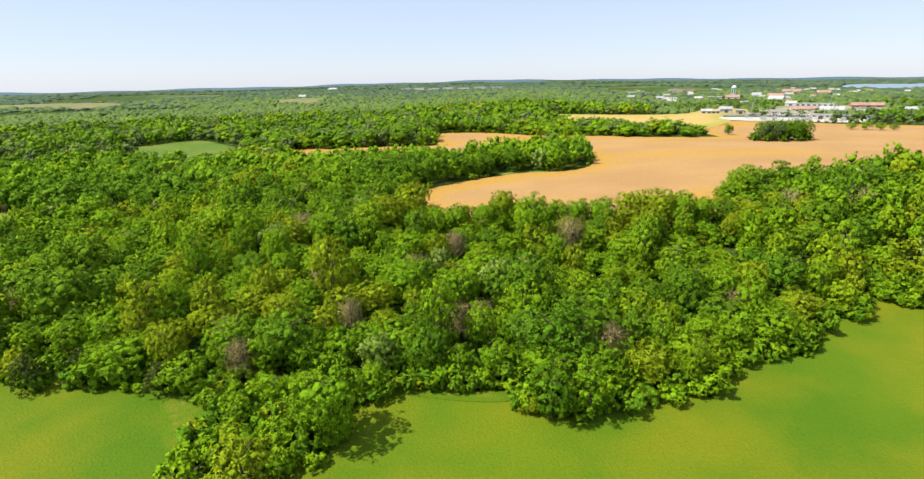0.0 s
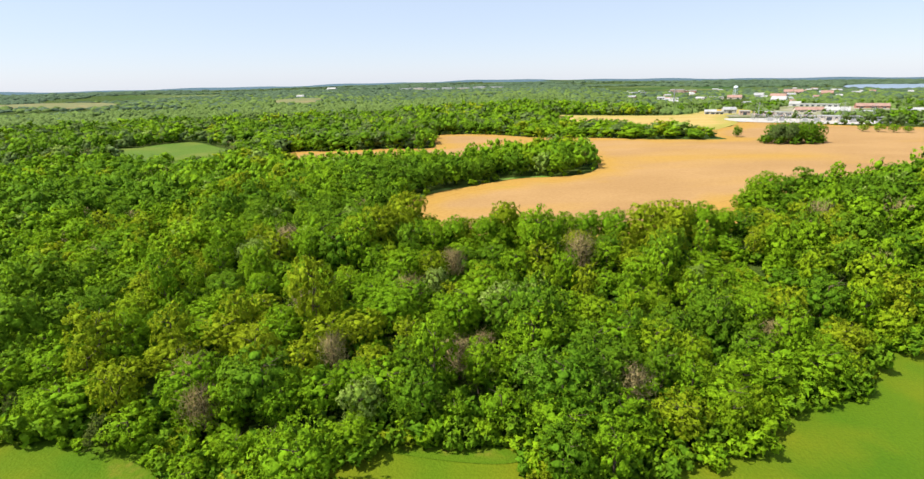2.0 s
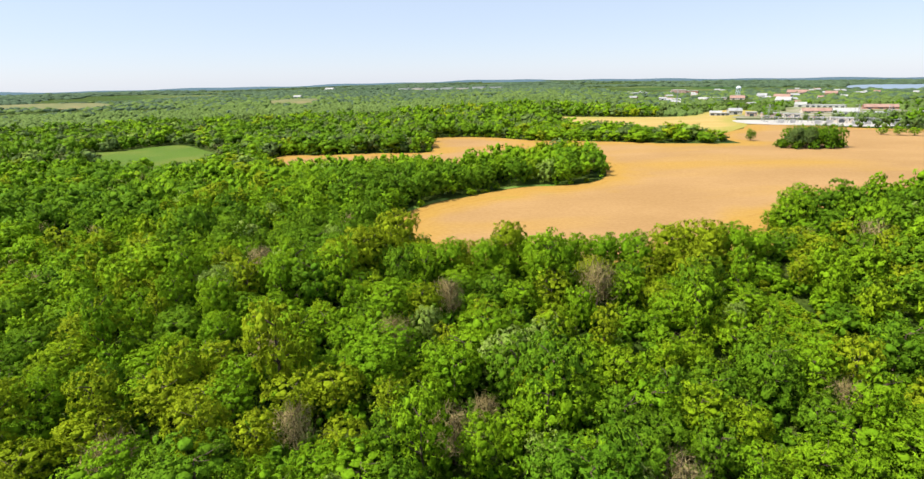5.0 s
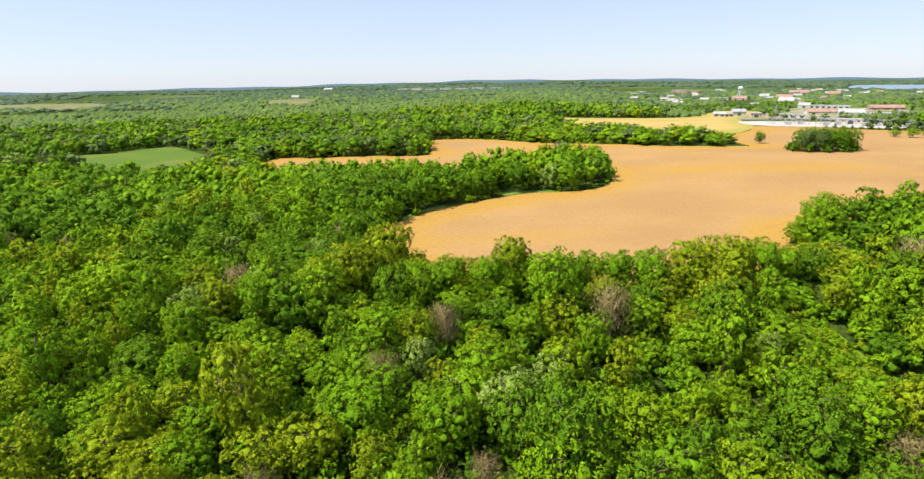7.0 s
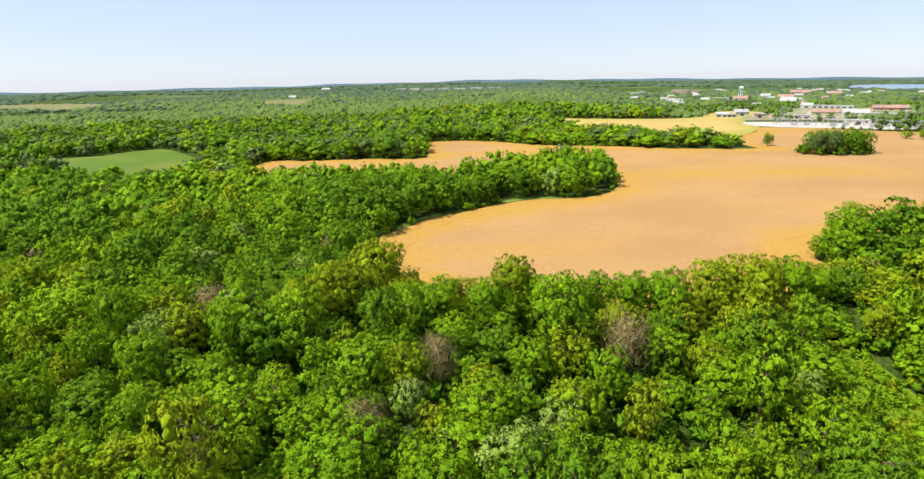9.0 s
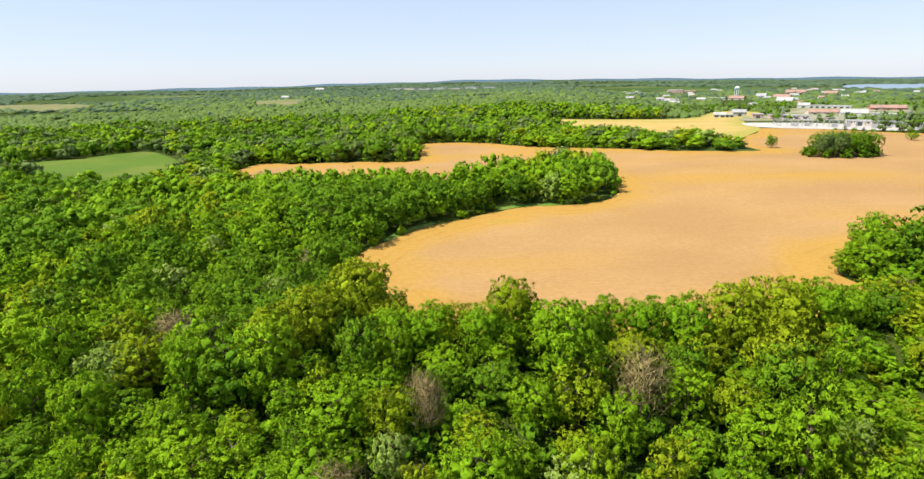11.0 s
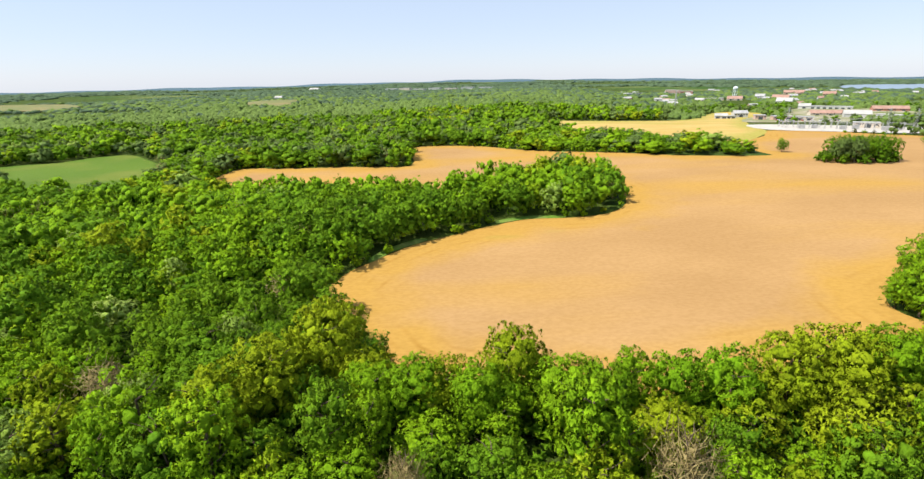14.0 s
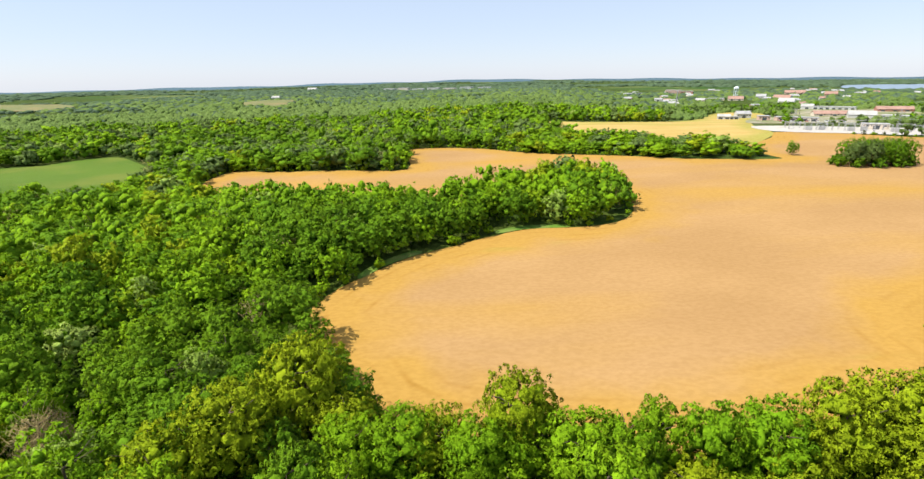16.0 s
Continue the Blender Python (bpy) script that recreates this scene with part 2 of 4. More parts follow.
def sheet(name, poly, material, step, lift, label, category):
    """A field: its outline filled with a grid that follows the ground."""
    from_x, to_x = poly[:, 0].min(), poly[:, 0].max()
    from_y, to_y = poly[:, 1].min(), poly[:, 1].max()
    gx, gy = np.meshgrid(np.arange(from_x, to_x, step), np.arange(from_y, to_y, step))
    gx, gy = gx.ravel(), gy.ravel()
    ok = inside(poly, gx, gy)
    pts = [Vector(p) for p in poly] + [Vector(p) for p in zip(gx[ok], gy[ok])]
    ring = list(range(len(poly)))
    vs, _, fs, *_ = mathutils.geometry.delaunay_2d_cdt(pts, [(i, (i + 1) % len(ring)) for i in ring], [ring], 1, 0.01)
    xy = np.array([tuple(v) for v in vs])
    co = np.column_stack((xy, terrain(xy[:, 0], xy[:, 1]) + lift))
    ob = put_mesh(name, co, np.array([f for f in fs if len(f) == 3]), [material], shade=True)
    rim = np.sqrt(((xy[:, None, :] - poly[None]) ** 2).sum(2).min(1))
    ob.data.attributes.new("rim", "FLOAT", "POINT").data.foreach_set("value", rim.astype(np.float32))   # metres from the field's edge
    return tagged(ob, label, category, kind="structure")


rings = np.concatenate((np.linspace(0, 40, 6)[1:], 40 * 1.022 ** np.arange(1, 222)))
turns = np.linspace(0, 2 * np.pi, 241)[:-1]
rr, aa = np.meshgrid(rings, turns, indexing="ij")
gx, gy = (rr * np.sin(aa)).ravel(), (60 * (rr < 1500) + rr * np.cos(aa)).ravel()
gv = np.column_stack((gx, gy, terrain(gx, gy)))
nr, na = len(rings), len(turns)
i, j = np.meshgrid(np.arange(nr - 1), np.arange(na), indexing="ij")
i, j = i.ravel(), j.ravel()
gf = np.column_stack((i * na + j, (i + 1) * na + j, (i + 1) * na + (j + 1) % na, i * na + (j + 1) % na))
gf = gf[:, ::-1]
ground = put_mesh("ground", gv, gf, [GROUND], shade=True)
tagged(ground, "rolling wooded ground with grass and dark undergrowth", "ground", kind="structure")

MEADOW = curve_loop([(-150, 88), (-110, 84), (-88, 82), (-79, 79), (-68, 79), (-55, 77), (-50, 77), (-45, 74), (-40, 71), (-39, 64), (-39, 58), (-38, 48), (-31, 43), (-26, 54), (-22, 60),
                     (-21, 65), (-23, 69), (-18, 72), (-11, 77), (-4, 76), (5, 75), (10, 71), (15, 68), (28, 70), (41, 74), (46, 79), (57, 85), (66, 87), (73, 94), (78, 100), (86, 100),
                     (94, 110), (97, 114), (99, 107), (110, 102), (150, 96), (190, 40), (180, -80), (-180, -80), (-200, 40)])
FIELD = curve_loop([(-14, 177), (-10, 168), (0, 161), (20, 156), (40, 154), (60, 157), (75, 160), (88, 164), (95, 171), (94, 179), (97, 185), (104, 190), (118, 196), (142, 204), (190, 216),
                    (300, 238), (480, 270), (560, 340), (450, 400), (338, 448), (309, 480), (261, 498), (238, 462), (191, 416), (187, 380), (183, 369),
                    (141, 376), (109, 398), (58, 433), (20, 472), (-26, 471), (-21, 388), (-69, 404), (-112, 424), (-138, 433), (-143, 402), (-132, 362),
                    (-104, 338), (-64, 312), (-31, 297), (-1, 290), (15, 307), (33, 320), (50, 341), (68, 336), (76, 310), (74, 285), (69, 273),
                    (61, 265), (48, 262), (31, 263), (16, 256), (3, 247), (-9, 238), (-19, 225), (-26, 214), (-29, 200), (-23, 188)], 4)
NORTH_FIELD = curve_loop([(103, 644), (156, 630), (258, 665), (320, 740), (424, 900), (480, 880), (420, 760), (357, 690), (284, 560), (263, 502), (236, 462), (186, 414), (158, 432), (114, 482), (92, 560)], 4)
CROP = curve_loop([(-330, 458), (-300, 472), (-286, 500), (-264, 511), (-238, 488), (-214, 462), (-196, 445), (-184, 404), (-172, 365), (-182, 343), (-208, 342), (-250, 368), (-300, 415)])
BACK_PASTURE = curve_loop([(-312, 560), (-300, 612), (-285, 625), (-272, 598), (-276, 545), (-292, 535)])
SIDE_PASTURE = curve_loop([(-270, 235), (-216, 225), (-184, 212), (-176, 200), (-186, 180), (-205, 162), (-260, 150), (-300, 185)])
PLOUGHED = curve_loop([(-395, 440), (-368, 458), (-390, 486), (-440, 512), (-490, 515), (-500, 480), (-450, 440)])
HILL_PASTURE = curve_loop([(-422, 1156), (-431, 1335), (-339, 1280), (-312, 1089)])
FAR_PASTURE = curve_loop([(-1286, 1619), (-1024, 1532), (-897, 1315), (-1003, 1282), (-1350, 1400)])
GLADE = curve_loop([(70, 141), (75, 137), (75, 124), (76, 117), (71, 113), (65, 115), (60, 121), (62, 129), (66, 137)])
GRAVEL = curve_loop([(282, 562), (266, 505), (313, 478), (345, 463), (372, 470), (418, 520), (402, 546), (368, 552), (330, 566)], 3)
VERGE = curve_loop([(-20, 223), (-14, 233), (-5, 242), (-8, 244), (-16, 236), (-21, 227)])
VERGE_EAST = curve_loop([(20, 259.5), (30, 263), (44, 262.5), (42, 266), (30, 267), (20, 263)])
VERGE_GRASS = grass_mat("verge_grass", (0.10, 0.20, 0.03), (0.14, 0.24, 0.03), (0.22, 0.25, 0.07), 0.08)
sheet("grass_verge", VERGE_EAST, VERGE_GRASS, 4, 0.22, "pale green grass verge at the tip of a wood", "verge")
sheet("grass_verge", VERGE, VERGE_GRASS, 4, 0.22, "pale green grass verge between field and trees", "verge")


def widened(poly, by):
    """The outline pushed outwards, so that grass runs on under the first trees."""
    d = unit_2d(np.roll(poly, -1, 0) - np.roll(poly, 1, 0))
    turn = np.sign(np.sum(poly[:, 0] * np.roll(poly[:, 1], -1) - np.roll(poly[:, 0], -1) * poly[:, 1]))
    return poly + np.column_stack((d[:, 1], -d[:, 0])) * by * turn


def unit_2d(a):
    return a / np.maximum(np.linalg.norm(a, axis=1, keepdims=True), 1e-9)


sheet("meadow", widened(MEADOW, 3.0), MEADOW_GRASS, 6, 0.12, "bright green mown meadow with yellowish patches", "meadow")
YARD = curve_loop([(312, 618), (340, 606), (390, 622), (440, 632), (565, 672), (672, 815), (650, 905), (570, 935), (480, 815), (410, 765), (356, 696)])
LAKE = curve_loop([(1330, 1800), (1400, 1600), (1640, 1480), (2100, 1600), (2050, 1850), (1700, 1850), (1480, 1980)])
DRY = curve_loop([(-13, 75), (-5, 72.6), (4, 71.4), (8, 72.5), (2, 76.5), (-9, 78)])
DRY_BANK = curve_loop([(-53, 74), (-49, 67), (-45, 61), (-41, 61), (-41, 66), (-44, 71), (-49, 75)])
DRY_GRASS = grass_mat("dry_grass", (0.098, 0.155, 0.006), (0.14, 0.168, 0.009), (0.2, 0.178, 0.025), 0.3, (0.5, 0.7), (0.086, 0.155, 0.0045))
sheet("rough_grass", DRY, DRY_GRASS, 2, 0.2, "rough straw-coloured grass at the meadow edge", "grass")
sheet("rough_grass", DRY_BANK, DRY_GRASS, 2, 0.2, "rough straw-coloured grass beside a hedge", "grass")
sheet("stubble_field", FIELD, STUBBLE, 7, 0.15, "tan harvested field with faint drill rows", "field")
sheet("stubble_field", NORTH_FIELD, STUBBLE_FAR, 12, 0.3, "golden stubble field behind a belt of trees", "field")
sheet("crop_field", CROP, CROP_GREEN, 10, 0.3, "smooth dark green field of young crop among woods", "field")
sheet("ploughed_field", PLOUGHED, STUBBLE_FAR, 12, 0.3, "bare brown field between woods", "field")
sheet("pasture", SIDE_PASTURE, GLADE_GRASS, 10, 0.3, "yellow-green pasture in a gap of the woods", "pasture")
sheet("pasture", HILL_PASTURE, PASTURE, 25, 1.5, "pale pasture on a far wooded hill", "pasture")
sheet("pasture", FAR_PASTURE, PASTURE, 40, 2.0, "far tan pasture behind the woods", "pasture")
sheet("pasture", BACK_PASTURE, CROP_GREEN, 10, 0.3, "narrow pale green strip between two woods", "pasture")
sheet("glade", GLADE, GLADE_GRASS, 4, 0.15, "light green grassy glade between trees", "glade")
OPEN = [widened(MEADOW, -2.0), FIELD, NORTH_FIELD, widened(CROP, 3.0), SIDE_PASTURE, HILL_PASTURE, FAR_PASTURE, BACK_PASTURE, PLOUGHED, GLADE, GRAVEL, VERGE, VERGE_EAST, YARD, LAKE]

# ---- trees ----
ICO = bmesh.new()
bmesh.ops.create_icosphere(ICO, subdivisions=1, radius=1)
ICO.verts.ensure_lookup_table()
ICO_V = np.array([tuple(v.co) for v in ICO.verts])
ICO_F = np.array([[v.index for v in f.verts] for f in ICO.faces])
ICO.free()


def unit(a):
    return a / np.maximum(np.linalg.norm(a, axis=-1, keepdims=True), 1e-9)


UPWARD = np.array([0, 0, 0.45])   # upward push on the shading normals, which brightens and evens the crowns


def crown_arrays(rng, radius, low, top, lobes, sprays, tufts, size, spray, shape="round", gap=0.0):
    """Triangles of a crown: boughs as lumps, tinted dark for the shade inside, covered in small tufts of leaves.
    Returns vertices, triangles, tint, and the way each part faces.
    """
    mid, half = (low + top) / 2, (top - low) / 2
    g = np.arange(lobes) + 0.5   # boughs spread evenly round the crown
    zz, an = 1 - 2 * g / lobes, g * 2.39996 + rng.uniform(0, 6.28)
    d = np.column_stack((np.sqrt(1 - zz ** 2) * np.cos(an), np.sqrt(1 - zz ** 2) * np.sin(an), zz))
    d = unit(d + rng.normal(size=(lobes, 3)) * 0.22)
    k = rng.uniform(0.42, 0.62, (lobes, 1))
    c = d * k * np.array([radius, radius, half])
    if shape == "cone":
        h = np.linspace(-0.85, 0.75, lobes)
        c = np.column_stack((rng.normal(0, 0.12 * radius, lobes), rng.normal(0, 0.12 * radius, lobes), h * half))
        lr = radius * (0.95 - 0.5 * (h + 0.85))
    else:
        c[0] = (0, 0, 0.15 * half)
        lr = rng.uniform(0.40, 0.56, lobes) * min(radius, half * 1.2)
    c[:, 2] += mid
    flat = 0.8 if shape == "round" else (0.62 if shape == "layer" else 1.0)
    vs, fs, ts, ns = [], [], [], []
    up = UPWARD * (1.4 if tufts > 8 else 1.1)   # normals tipped up to lift brightness, most on the finer crowns
    body = np.array([0, 0, mid])
    tone = rng.uniform(0, 1, lobes)
    base = 0
    fill = 0.5 if tufts > 17 else (0.36 if tufts > 8 else (0.62 if tufts > 4 else 0.72))
    core_v, core_f = ICO_V, ICO_F
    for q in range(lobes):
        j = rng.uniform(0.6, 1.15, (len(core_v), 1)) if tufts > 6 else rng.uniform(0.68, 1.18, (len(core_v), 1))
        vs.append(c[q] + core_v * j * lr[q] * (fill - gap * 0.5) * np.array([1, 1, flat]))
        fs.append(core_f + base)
        # inner shade put into the tint: lumps darker than the tufts around them
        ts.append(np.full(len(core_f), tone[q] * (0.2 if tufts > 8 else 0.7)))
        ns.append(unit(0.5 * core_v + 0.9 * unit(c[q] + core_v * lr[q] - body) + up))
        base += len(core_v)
    # sprays of leaves on the boughs, each a small tuft of its own
    want = sprays * 2
    q = rng.choice(lobes, want, p=lr ** 2 / (lr ** 2).sum())
    dirs = unit(rng.normal(size=(want, 3)) + np.array([0, 0, 0.3]))
    p = c[q] + dirs * lr[q][:, None] * (rng.uniform(0.25, 1.0, (want, 1)) ** 0.5) * np.array([1, 1, flat])
    dist = np.linalg.norm((p[:, None, :] - c[None]) / np.array([1, 1, flat]), axis=2) / lr[None]
    dist[np.arange(want), q] = 9
    keep = np.where(dist.min(axis=1) > 0.72)[0][:sprays]
    p, dirs, q = p[keep], dirs[keep], q[keep]
    m = len(p)
    wide = spray * rng.uniform(0.65, 1.3, m)
    hue = np.clip(tone[q] * 0.6 + rng.uniform(0, 0.5, m), 0, 1)
    k = np.repeat(np.arange(m), tufts)
    n = len(k)
    d2 = unit(rng.normal(size=(n, 3)) + dirs[k] * 0.7 + np.array([0, 0, 0.35]))
    at = p[k] + d2 * (wide[k] * rng.uniform(0.65, 1.02, n))[:, None] * np.array([1, 1, 0.8])
    nrm = unit(d2 + rng.normal(size=(n, 3)) * 0.45)
    u = unit(np.cross(nrm, rng.normal(size=(n, 3))))
    v = np.cross(nrm, u)
    s = size * rng.uniform(0.55, 1.4, (n, 1))
    tri = []
    for a, b in ((1.2, 0.0), (-0.65, 0.66), (-0.65, -0.66)):
        tri.append(at + u * s * (a + rng.normal(0, 0.2, (n, 1))) + v * s * (b + rng.normal(0, 0.2, (n, 1))))
    vs.append(np.stack(tri, 1).reshape(-1, 3))
    fs.append(base + np.arange(3 * n).reshape(-1, 3))
    ts.append(np.clip(hue[k] + rng.uniform(-0.1, 0.1, n), 0, 1))
    face = unit(0.5 * unit(at - c[q][k]) + 0.85 * unit(at - body) + 0.3 * unit(at - p[k]) + 0.22 * nrm + up)
    ns.append(np.repeat(face, 3, axis=0))
    vs = np.concatenate(vs)
    top_now, low_now = np.percentile(vs[:, 2], 99.7), vs[:, 2].min()
    vs[:, 2] = low + (vs[:, 2] - low_now) * (top - low) / (top_now - low_now)
    vs[:, :2] *= radius / np.percentile(np.hypot(vs[:, 0], vs[:, 1]), 97)
    return vs, np.concatenate(fs), np.concatenate(ts), np.concatenate(ns)


def tube(a, b, ra, rb, sides=6):
    a, b = np.array(a, float), np.array(b, float)
    w = unit(b - a)
    u = unit(np.cross(w, (0.3, 0.9, 0.1)))
    v = np.cross(w, u)
    an = np.arange(sides) * 2 * np.pi / sides
    ring = np.cos(an)[:, None] * u + np.sin(an)[:, None] * v
    k = np.arange(sides)
    f = np.concatenate((np.column_stack((k, (k + 1) % sides, sides + (k + 1) % sides)), np.column_stack((k, sides + (k + 1) % sides, sides + k))))
    return np.concatenate((a + ring * ra, b + ring * rb)), f


def join(parts):
    vs, fs, base = [], [], 0
    for v, f in parts:
        vs.append(v)
        fs.append(f + base)
        base += len(v)
    return np.concatenate(vs), np.concatenate(fs)


def trunk_arrays(rng, height, radius, spread, limbs=6):
    """A tapered, slightly bent trunk with limbs that reach into the crown."""
    parts, p, r = [], np.array([0, 0, -0.4]), radius * 1.35
    knots = [p]
    for s in range(4):
        q = np.array([rng.normal(0, 0.18), rng.normal(0, 0.18), height * 0.72 * (s + 1) / 4]) + np.array([p[0], p[1], 0])
        parts.append(tube(p, q, r, r * 0.78, 7))
        knots.append(q)
        p, r = q, r * 0.78
    for s in range(limbs):
        k = knots[2 + s % 3]
        an = s * 2.4 + rng.uniform(0, 0.8)
        e = k + np.array([math.cos(an) * spread * 0.3, math.sin(an) * spread * 0.3, height * 0.07])
        t = k + np.array([math.cos(an + 0.2) * spread * 0.55, math.sin(an + 0.2) * spread * 0.55, height * rng.uniform(0.1, 0.16)])
        parts.append(tube(k, e, radius * 0.5, radius * 0.32, 5))
        parts.append(tube(e, t, radius * 0.32, radius * 0.1, 5))
    return join(parts)


def twig_arrays(rng, radius, low, top, count):
    """A bare crown: hundreds of thin forking twigs."""
    n = count
    d = unit(rng.normal(size=(n, 3)) * np.array([1, 1, 0.5]) + np.array([0, 0, 1.5]))
    o = np.column_stack((rng.normal(0, radius * 0.38, n), rng.normal(0, radius * 0.38, n), rng.uniform(low, low + (top - low) * 0.7, n)))
    ln = rng.uniform(0.5, 1.6, (n, 1)) * radius * 0.42
    sd = unit(np.cross(d, rng.normal(size=(n, 3))))
    w = rng.uniform(0.025, 0.06, (n, 1))
    e = o + d * ln
    vs = np.stack((o - sd * w, o + sd * w, e + sd * w * 0.3, e - sd * w * 0.3), 1).reshape(-1, 3)
    at = 4 * np.arange(n)[:, None]
    fs = np.concatenate((at + np.array([0, 1, 2]), at + np.array([0, 2, 3])), 1).reshape(-1, 3)
    return vs, fs, np.repeat(rng.uniform(0, 1, n), 2), np.repeat(unit(o * np.array([1, 1, 0]) + sd + np.array([0, 0, 1.5])), 4, axis=0)


# leaf, shape, radius, crown base, top, lobes, label
KINDS = {
    "fresh": (0, "round", 4.6, 0.9, 11.6, 17, "broadleaf tree with a full fresh green crown"),
    "fresh_wide": (0, "layer", 5.5, 0.9, 11.0, 20, "wide broadleaf tree with layered bright green boughs"),
    "fresh_tall": (0, "round", 3.9, 1.2, 13.4, 16, "tall broadleaf tree with a narrow green crown"),
    "deep": (1, "round", 4.8, 0.9, 11.6, 17, "oak with a dense dark green crown"),
    "deep_wide": (1, "layer", 5.7, 0.9, 11.2, 20, "broad dark green oak in the woods"),
    "olive": (2, "layer", 5.2, 1.0, 12.0, 20, "airy tree with yellowish olive spring leaves"),
    "olive_tall": (2, "round", 4.1, 1.2, 13.0, 17, "tall tree with olive green young leaves"),
    "lime": (7, "round", 4.4, 0.7, 10.6, 17, "broadleaf tree with bright yellow-green young leaves"),
    "mid": (8, "round", 4.8, 0.6, 10.6, 15, "rounded dull green broadleaf tree"),
    "pale": (3, "round", 4.3, 0.9, 10.8, 15, "tree with pale blossom over green leaves"),
    "cedar": (4, "cone", 2.4, 0.2, 5.6, 7, "dark conical red cedar at the meadow edge"),
    "shrub": (0, "round", 2.3, 0.0, 3.6, 8, "low bright green shrub"),
    "shrub_deep": (1, "round", 2.3, 0.0, 3.6, 8, "low dark green shrub"),
    "shrub_olive": (2, "round", 2.1, 0.0, 3.2, 8, "low yellowish green shrub"),
    "bare": (5, "bare", 4.2, 3.0, 12.6, 0, "half-bare grey-brown tree with thin twigs"),
}
# sprays, tufts in each, tuft size, spray size, share of the boughs
DETAIL = ((195, 16, 0.19, 0.6, 0.9), (100, 13, 0.29, 0.75, 0.8), (60, 11, 0.4, 0.85, 0.7), (36, 6, 0.46, 0.8, 0.6), (17, 4, 0.7, 0.95, 0.36), (480, 18, 0.145, 0.44, 1.0))


def kind_arrays(name, level, seed):
    leaf, shape, radius, low, top, lobes, _ = KINDS[name]
    rng = np.random.default_rng(seed)
    sprays, tufts, size, spray, share = DETAIL[level]
    k = (radius / 4.6) ** 2
    if shape == "bare":
        tv, tf, tt, tn = twig_arrays(rng, radius, low, top, (900, 380, 160, 80, 50, 900)[level])
        if level < 3:
            cv, cf, ct, cn = crown_arrays(rng, radius * 0.9, low, top * 0.8, 8, int(sprays * 0.1), tufts // 2 + 6, size * 0.8, spray, "round", 0.6)
            return np.concatenate((tv, cv)), np.concatenate((tf, cf + len(tv))), np.concatenate((tt, ct)), np.concatenate((tn, cn))
        return tv, tf, tt, tn
    if shape == "cone":
        k, size, spray = 0.6, size * 0.7, spray * 0.5
    if "shrub" in name:
        k, spray = 0.4, spray * 0.7
    return crown_arrays(rng, radius, low, top, max(4, int(lobes * share + 0.5)), max(6, int(sprays * k)), tufts, size, spray, shape, 0.1 if leaf == 2 else 0.0)


TEMPLATES = {}


def tree_template(name, seed, level=0):
    """The crown and trunk meshes of one tree of a kind, made once."""
    key = (name, seed, level)
    if key not in TEMPLATES:
        leaf, shape, radius, low, top, _, label = KINDS[name]
        v, f, t, lean = kind_arrays(name, level, seed)
        crown = bpy.data.meshes.new("crown")
        holder = put_mesh("crown", v, f, [LEAVES[leaf]], tint=t, lean=lean)
        tv, tf = trunk_arrays(np.random.default_rng(seed + 50), top, max(0.09, top * 0.017), radius)
        stem = put_mesh("trunk", tv, tf, [BARK], shade=True)
        TEMPLATES[key] = (holder.data, stem.data)
        bpy.data.objects.remove(holder)
        bpy.data.objects.remove(stem)
        bpy.data.meshes.remove(crown)
    return TEMPLATES[key]


def plant(name, x, y, scale=1.0, turn=0.0, tall=1.0, seed=0, label="", group="trees of the near wood", level=None):
    leaf, shape, radius, low, top, _, words = KINDS[name]
    crown, stem = tree_template(name, seed, (1 if y > 250 else 0) if level is None else level)
    what = "shrub" if "shrub" in name else ("cedar_tree" if name == "cedar" else "tree")
    foot = new(what)
    foot.empty_display_size = 0.5
    foot.matrix_basis = Matrix.LocRotScale((x, y, float(terrain(x, y))), Euler((0, 0, turn)), (scale, scale, scale * tall))
    tagged(foot, label or words, "shrub" if "shrub" in name else "tree", group)
    for part_name, data in (("crown", crown), ("trunk", stem)):
        ob = new(part_name, data)
        ob.parent = foot
    return foot


def along_flight(x, y, margin=20):
    return (np.abs(x - 0.03 * y) < 0.97 * (y + 10) + margin) & (y > 40)


